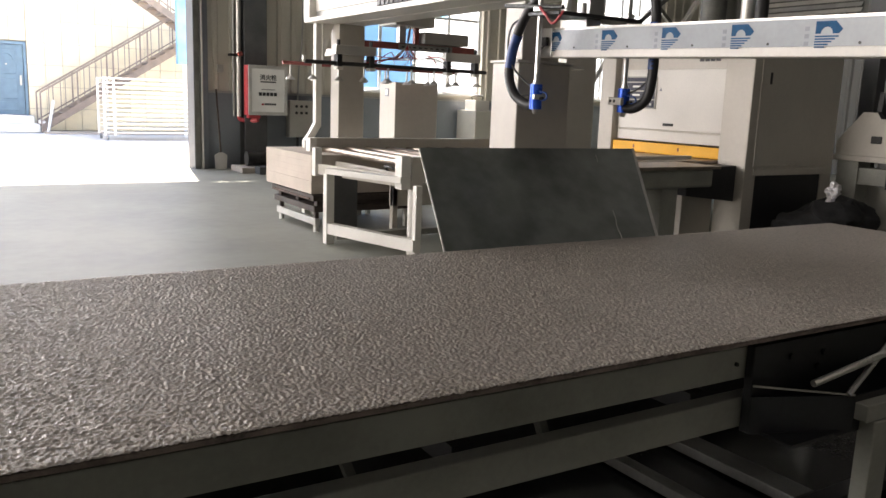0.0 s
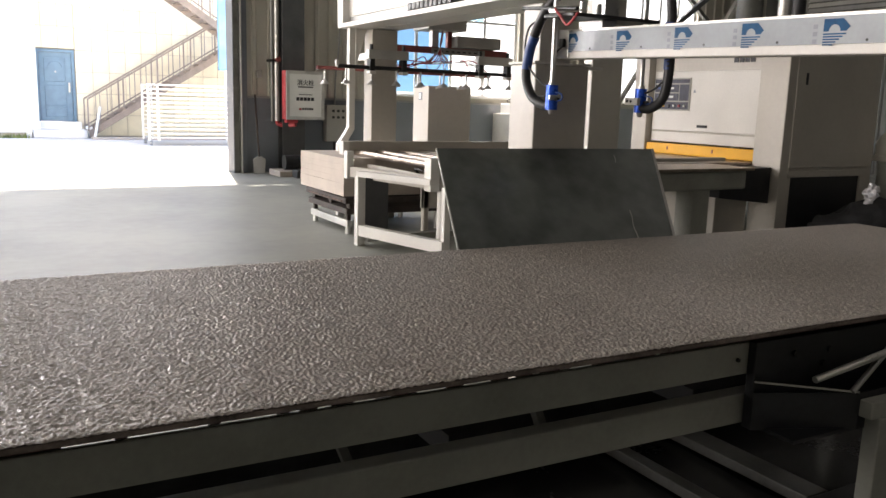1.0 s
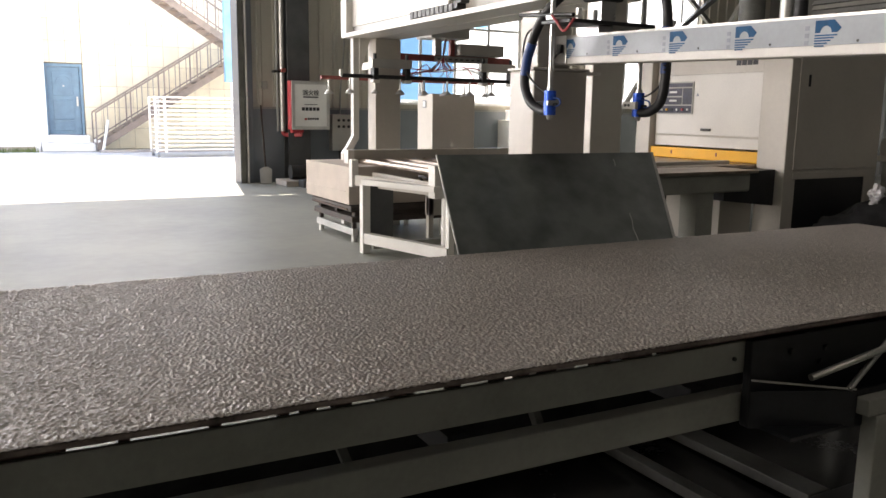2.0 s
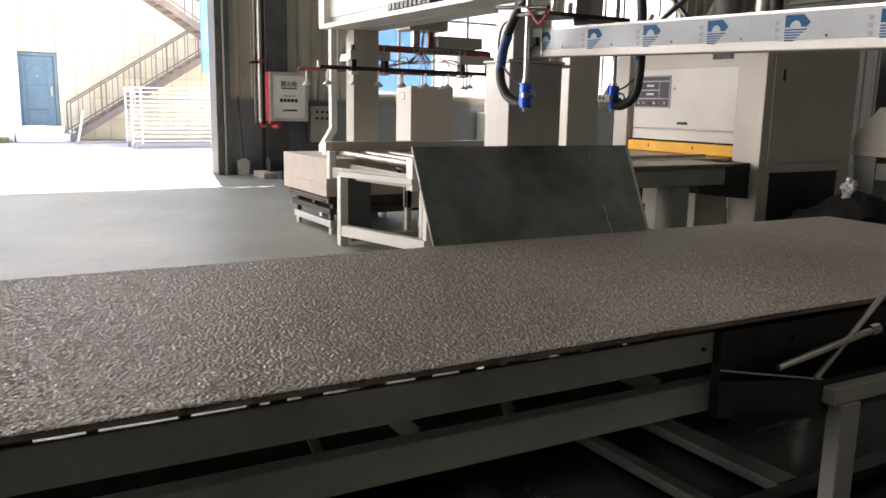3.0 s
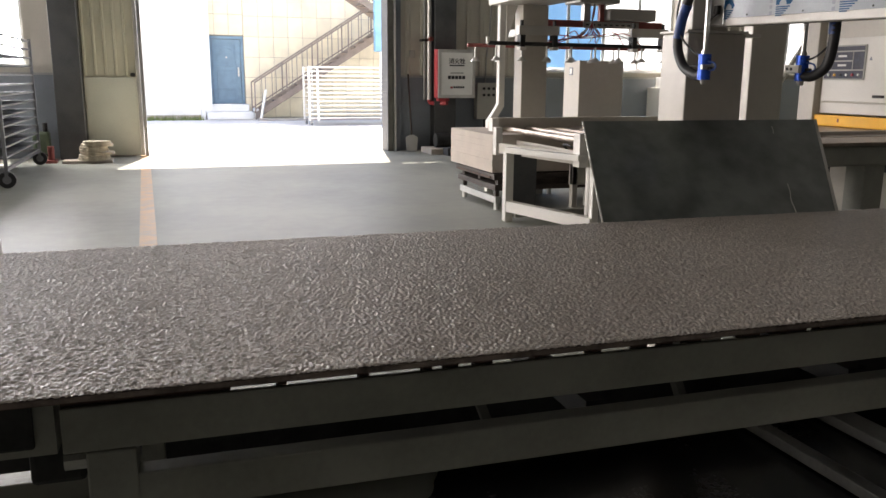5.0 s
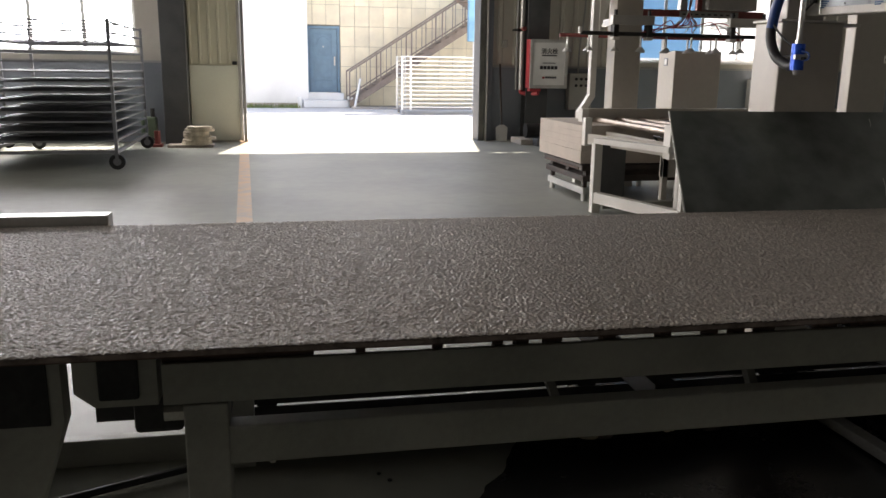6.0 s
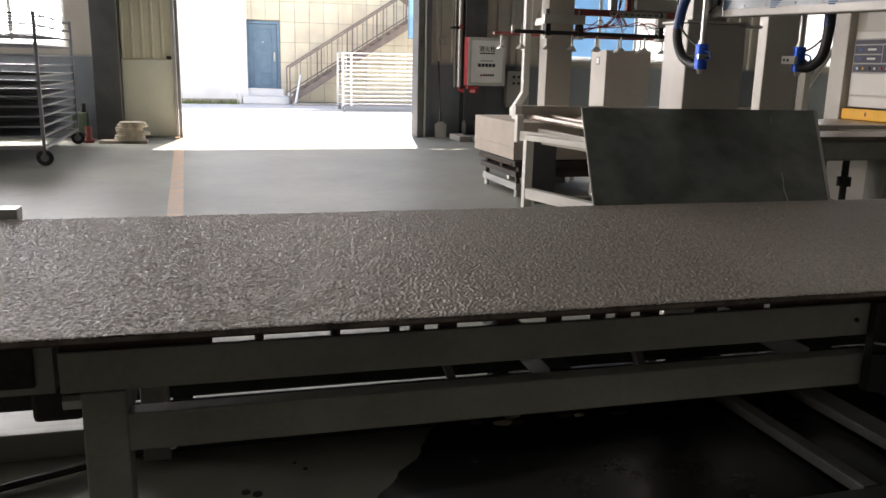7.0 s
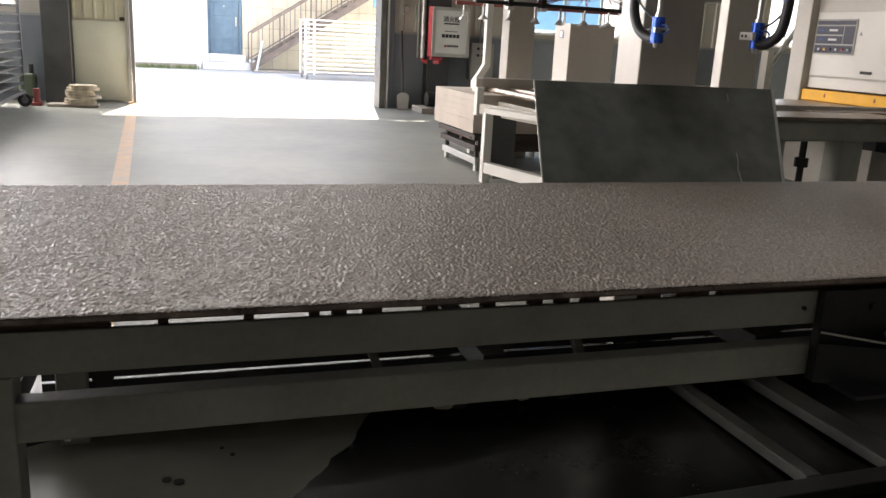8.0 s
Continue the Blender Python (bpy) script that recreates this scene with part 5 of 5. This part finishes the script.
# crumpled bag on a bench before the dark bay
bn = thing("cloth_heap", (8.0, 5.0, 0), "heap of dark rags and sacking before the machine", "rags")
for k, (cx, cy, cz, rx, ry, rz) in enumerate([(7.75, 4.95, 0.16, 0.42, 0.36, 0.22), (8.35, 5.0, 0.22, 0.46, 0.36, 0.27), (8.0, 4.85, 0.34, 0.34, 0.28, 0.16)]):
    b = bmesh.new()
    bmesh.ops.create_icosphere(b, subdivisions=4, radius=1.0, matrix=Matrix.Translation((cx, cy, cz)) @ Matrix.Diagonal((rx, ry, rz, 1)))
    for v in b.verts:
        v.co += Vector((noise.noise(v.co * 5), noise.noise(v.co * 5 + Vector((4, 1, 0))), 0.7 * noise.noise(v.co * 7 + Vector((0, 8, 2))))) * 0.09
        v.co.z = max(v.co.z, 0.003)
    part("rag", b, BLACK_RAG, bn, smooth=True)
bg = thing("plastic_bag", (7.95, 4.9, 0.47), "crumpled white plastic bag", "bag")
b = bmesh.new()
bmesh.ops.create_icosphere(b, subdivisions=4, radius=0.085, matrix=Matrix.Translation((7.95, 4.85, 0.58)) @ Matrix.Diagonal((1, 0.8, 1.1, 1)))
for v in b.verts:
    n = noise.noise(v.co * 14) + 0.6 * noise.noise(v.co * 33)
    v.co += v.normal * 0.06 * n + Vector((0.03 * noise.noise(v.co * 22 + Vector((3, 1, 7))), 0, 0))
    if v.co.z > 0.66:
        v.co.x -= (v.co.z - 0.66) * 0.5
part("bag", b, PLASTIC_WHITE, bg)

# further machine at the east side
fm = thing("coating_feeder", (10.4, 5.2, 0), "grey feeder machine with pale sloping hood and cables", "machine")
part("hood", prism([(5.50, 0.926), (5.50, 1.08), (5.22, 1.41), (5.04, 1.41), (4.70, 1.08), (4.70, 0.926)], 'x', 8.95, 11.2), CREAM, fm, "pale gabled hood")
part("hood_rim", bx(8.93, 11.2, 4.66, 5.54, 0.86, 0.925, 0.01), CREAM, fm)
part("latch", bx(8.93, 8.949, 4.97, 5.09, 1.07, 1.15, 0.008), DARK_STEEL, fm)
part("leg", bx(8.97, 9.22, 5.22, 5.47, 0.0, 0.858, 0.006), GREY_PAINT, fm)
part("leg", bx(10.9, 11.15, 4.7, 4.95, 0.0, 0.858, 0.006), GREY_PAINT, fm)
part("beam", bx(8.99, 9.16, 4.68, 5.219, 0.60, 0.79, 0.006), GREY_PAINT, fm)
part("lower_body", bx(9.45, 11.1, 4.75, 5.5, 0.05, 0.62, 0.02), CREAM, fm)
part("motor", rod((9.75, 4.9, 0.52), (10.2, 4.9, 0.52), 0.13, 16), DARK_STEEL, fm, smooth=True)
part("motor_mount", bx(9.85, 10.1, 4.8, 5.2, 0.3, 0.40), DARK_STEEL, fm)
for k in range(4):
    part("cable", hose([(9.2 + 0.1 * k, 4.66, 0.50 - 0.05 * k), (9.6, 4.6, 0.40 - 0.06 * k), (10.2, 4.6, 0.45 - 0.05 * k), (10.8, 4.68, 0.34)], 0.012, 8), BLACK_RUBBER, fm, smooth=True)
part("feed_hose", hose([(8.60, 4.9, 2.0), (8.86, 4.85, 1.85), (8.93, 4.8, 1.55), (8.9, 4.75, 1.2), (8.72, 4.72, 0.95), (8.68, 4.7, 0.6)], 0.022, 10), BLACK_RUBBER, fm, "black hanging hose", smooth=True)
part("lever", prism([(8.62, 1.62), (8.66, 1.50), (8.90, 1.42), (8.92, 1.34), (8.70, 1.34), (8.60, 1.42)], 'y', 4.82, 4.87), BLACK_RUBBER, fm)
part("cylinder", rod((9.15, 4.9, 1.2), (9.15, 4.9, 1.46), 0.045, 12), ALU, fm, smooth=True)
part("mast", bx(9.45, 9.62, 5.4, 5.6, 0.0, 3.2, 0.01), COLUMN_DARK, fm)
# wind bracing and louvres high on the hall walls
wb = thing("wind_brace", (15.5, 14.3, 2.6), "crossed steel wind bracing high on the hall wall", "brace")
part("dark_bar", bar((13.8, 14.45, 2.80), (16.6, 14.45, 4.78), 0.11, 0.11), COLUMN_DARK, wb, "dark angle bar")
part("dark_bar", bar((13.9, 14.56, 4.9), (16.2, 14.56, 3.2), 0.09, 0.09), DARK_PAINT, wb, "dark angle bar")
part("pale_bar", bar((15.6, 14.35, 2.76), (17.0, 14.35, 4.72), 0.12, 0.10), ALU, wb, "pale brace tube")
part("pale_post", bx(16.55, 16.78, 14.1, 14.3, 0.0, ROOF, 0.01), ALU, wb, "pale upright tube")
lv = thing("wall_louvre", (EAST - 0.06, 12.1, 3.4), "grey louvred vent panel in the east wall", "louvre", kind="structure")
part("frame", bx(EAST - 0.10, EAST - 0.04, 10.85, 13.4, 3.3, 3.36), FRAME_GREY, lv)
part("frame", bx(EAST - 0.10, EAST - 0.04, 10.85, 13.4, 4.55, 4.61), FRAME_GREY, lv)
for k in range(9):
    z = 3.42 + k * 0.125
    part("slat", prism([(EAST - 0.11, z), (EAST - 0.10, z), (EAST - 0.04, z + 0.10), (EAST - 0.05, z + 0.10)], 'y', 10.87, 13.38), FRAME_GREY if k % 2 else GREY_CABINET, lv)
# brace pipe by the window
bp = thing("brace_pipe", (12.6, 13.6, 0), "pale slanting brace pipe before the window", "brace")
part("pipe", rod((11.9, 13.6, 1.0), (13.6, 13.6, 3.4), 0.055, 12), ALU, bp, smooth=True)
part("post", bx(11.8, 11.95, 13.5, 13.7, 0.0, 1.4, 0.01), CREAM, bp)

# ---- drying racks on the west side ----


def drying_rack(x0, y0, label):
    r = thing("drying_rack", (x0, y0, 0), label, "rack trolley", group="drying racks by the wall")
    x1, y1, top = x0 + 1.62, y0 + 2.8, 1.88
    for xx in (x0, x1):
        for yy in (y0, y1):
            part("post", bx(xx - 0.02, xx + 0.02, yy - 0.02, yy + 0.02, 0.20, top, 0.004), RACK, r)
            w = part("wheel", rod((xx, yy - 0.022, 0.10), (xx, yy + 0.022, 0.10), 0.10, 20), BLACK_RUBBER, r, "black rubber castor wheel", smooth=True)
            part("hub", rod((xx, yy - 0.026, 0.10), (xx, yy + 0.026, 0.10), 0.05, 14), RACK, w, smooth=True)
            part("fork", bx(xx - 0.035, xx + 0.035, yy - 0.03, yy + 0.03, 0.185, 0.205), RACK, r)
            part("fork", bx(xx - 0.02, xx + 0.02, yy - 0.032, yy - 0.027, 0.09, 0.185), RACK, r)
    for yy in (y0, y1):
        part("base_bar", bx(x0 + 0.021, x1 - 0.021, yy - 0.018, yy + 0.018, 0.205, 0.245), RACK, r)
    for xx in (x0, x1):
        part("base_bar", bx(xx - 0.018, xx + 0.018, y0 + 0.021, y1 - 0.021, 0.205, 0.245), RACK, r)
    for i in range(13):
        z = 0.36 + i * 0.124
        s = bmesh.new()
        for yy in (y0, y1, y0 + 0.93, y0 + 1.87):
            bx(x0 + 0.021, x1 - 0.021, yy - 0.010, yy + 0.010, z - 0.010, z + 0.010, bm=s)
        for xx in (x0 + 0.005, x1 - 0.005):
            bx(xx - 0.010, xx + 0.010, y0 + 0.021, y1 - 0.021, z - 0.010, z + 0.010, bm=s)
        part("shelf_frame", s, RACK, r)
        if i < 8:
            part("tray", bx(x0 + 0.04, x1 - 0.04, y0 + 0.05, y1 - 0.05, z - 0.004, z + 0.004), RACK, r, "dull grey tray sheet")
    return r


ra = drying_rack(-3.37, 10.76, "tall grey tubular drying rack trolley with many shelves")
copy_thing(ra, pose(-5.35, 10.9, 0, 0, 0, 3))

# ---- facade tiles, last ----
tile_me = {}


def tile(x0, x1, z0, z1):
    key = (round(x1 - x0, 3), round(z1 - z0, 3))
    if key not in tile_me:
        b = bx(0, key[0], -0.02, 0.015, 0, key[1], 0.004)
        me = bpy.data.meshes.new("tile")
        b.to_mesh(me)
        b.free()
        me.materials.append(FACADE)
        tile_me[key] = me
    o = new("tile", tile_me[key])
    o.parent = fb
    o.location = Vector((x0, YF, z0)) - ORIGIN[fb]


for i in range(13):
    for j in range(8):
        x0 = 2.70 + i * 0.49
        tile(x0, x0 + 0.478, 0.02 + j * 0.66, 0.02 + j * 0.66 + 0.648)
for j in range(3):
    for i in range(3):
        tile(1.31 + i * 0.46, 1.31 + i * 0.46 + 0.448, 2.70 + j * 0.66, 2.70 + j * 0.66 + 0.648)
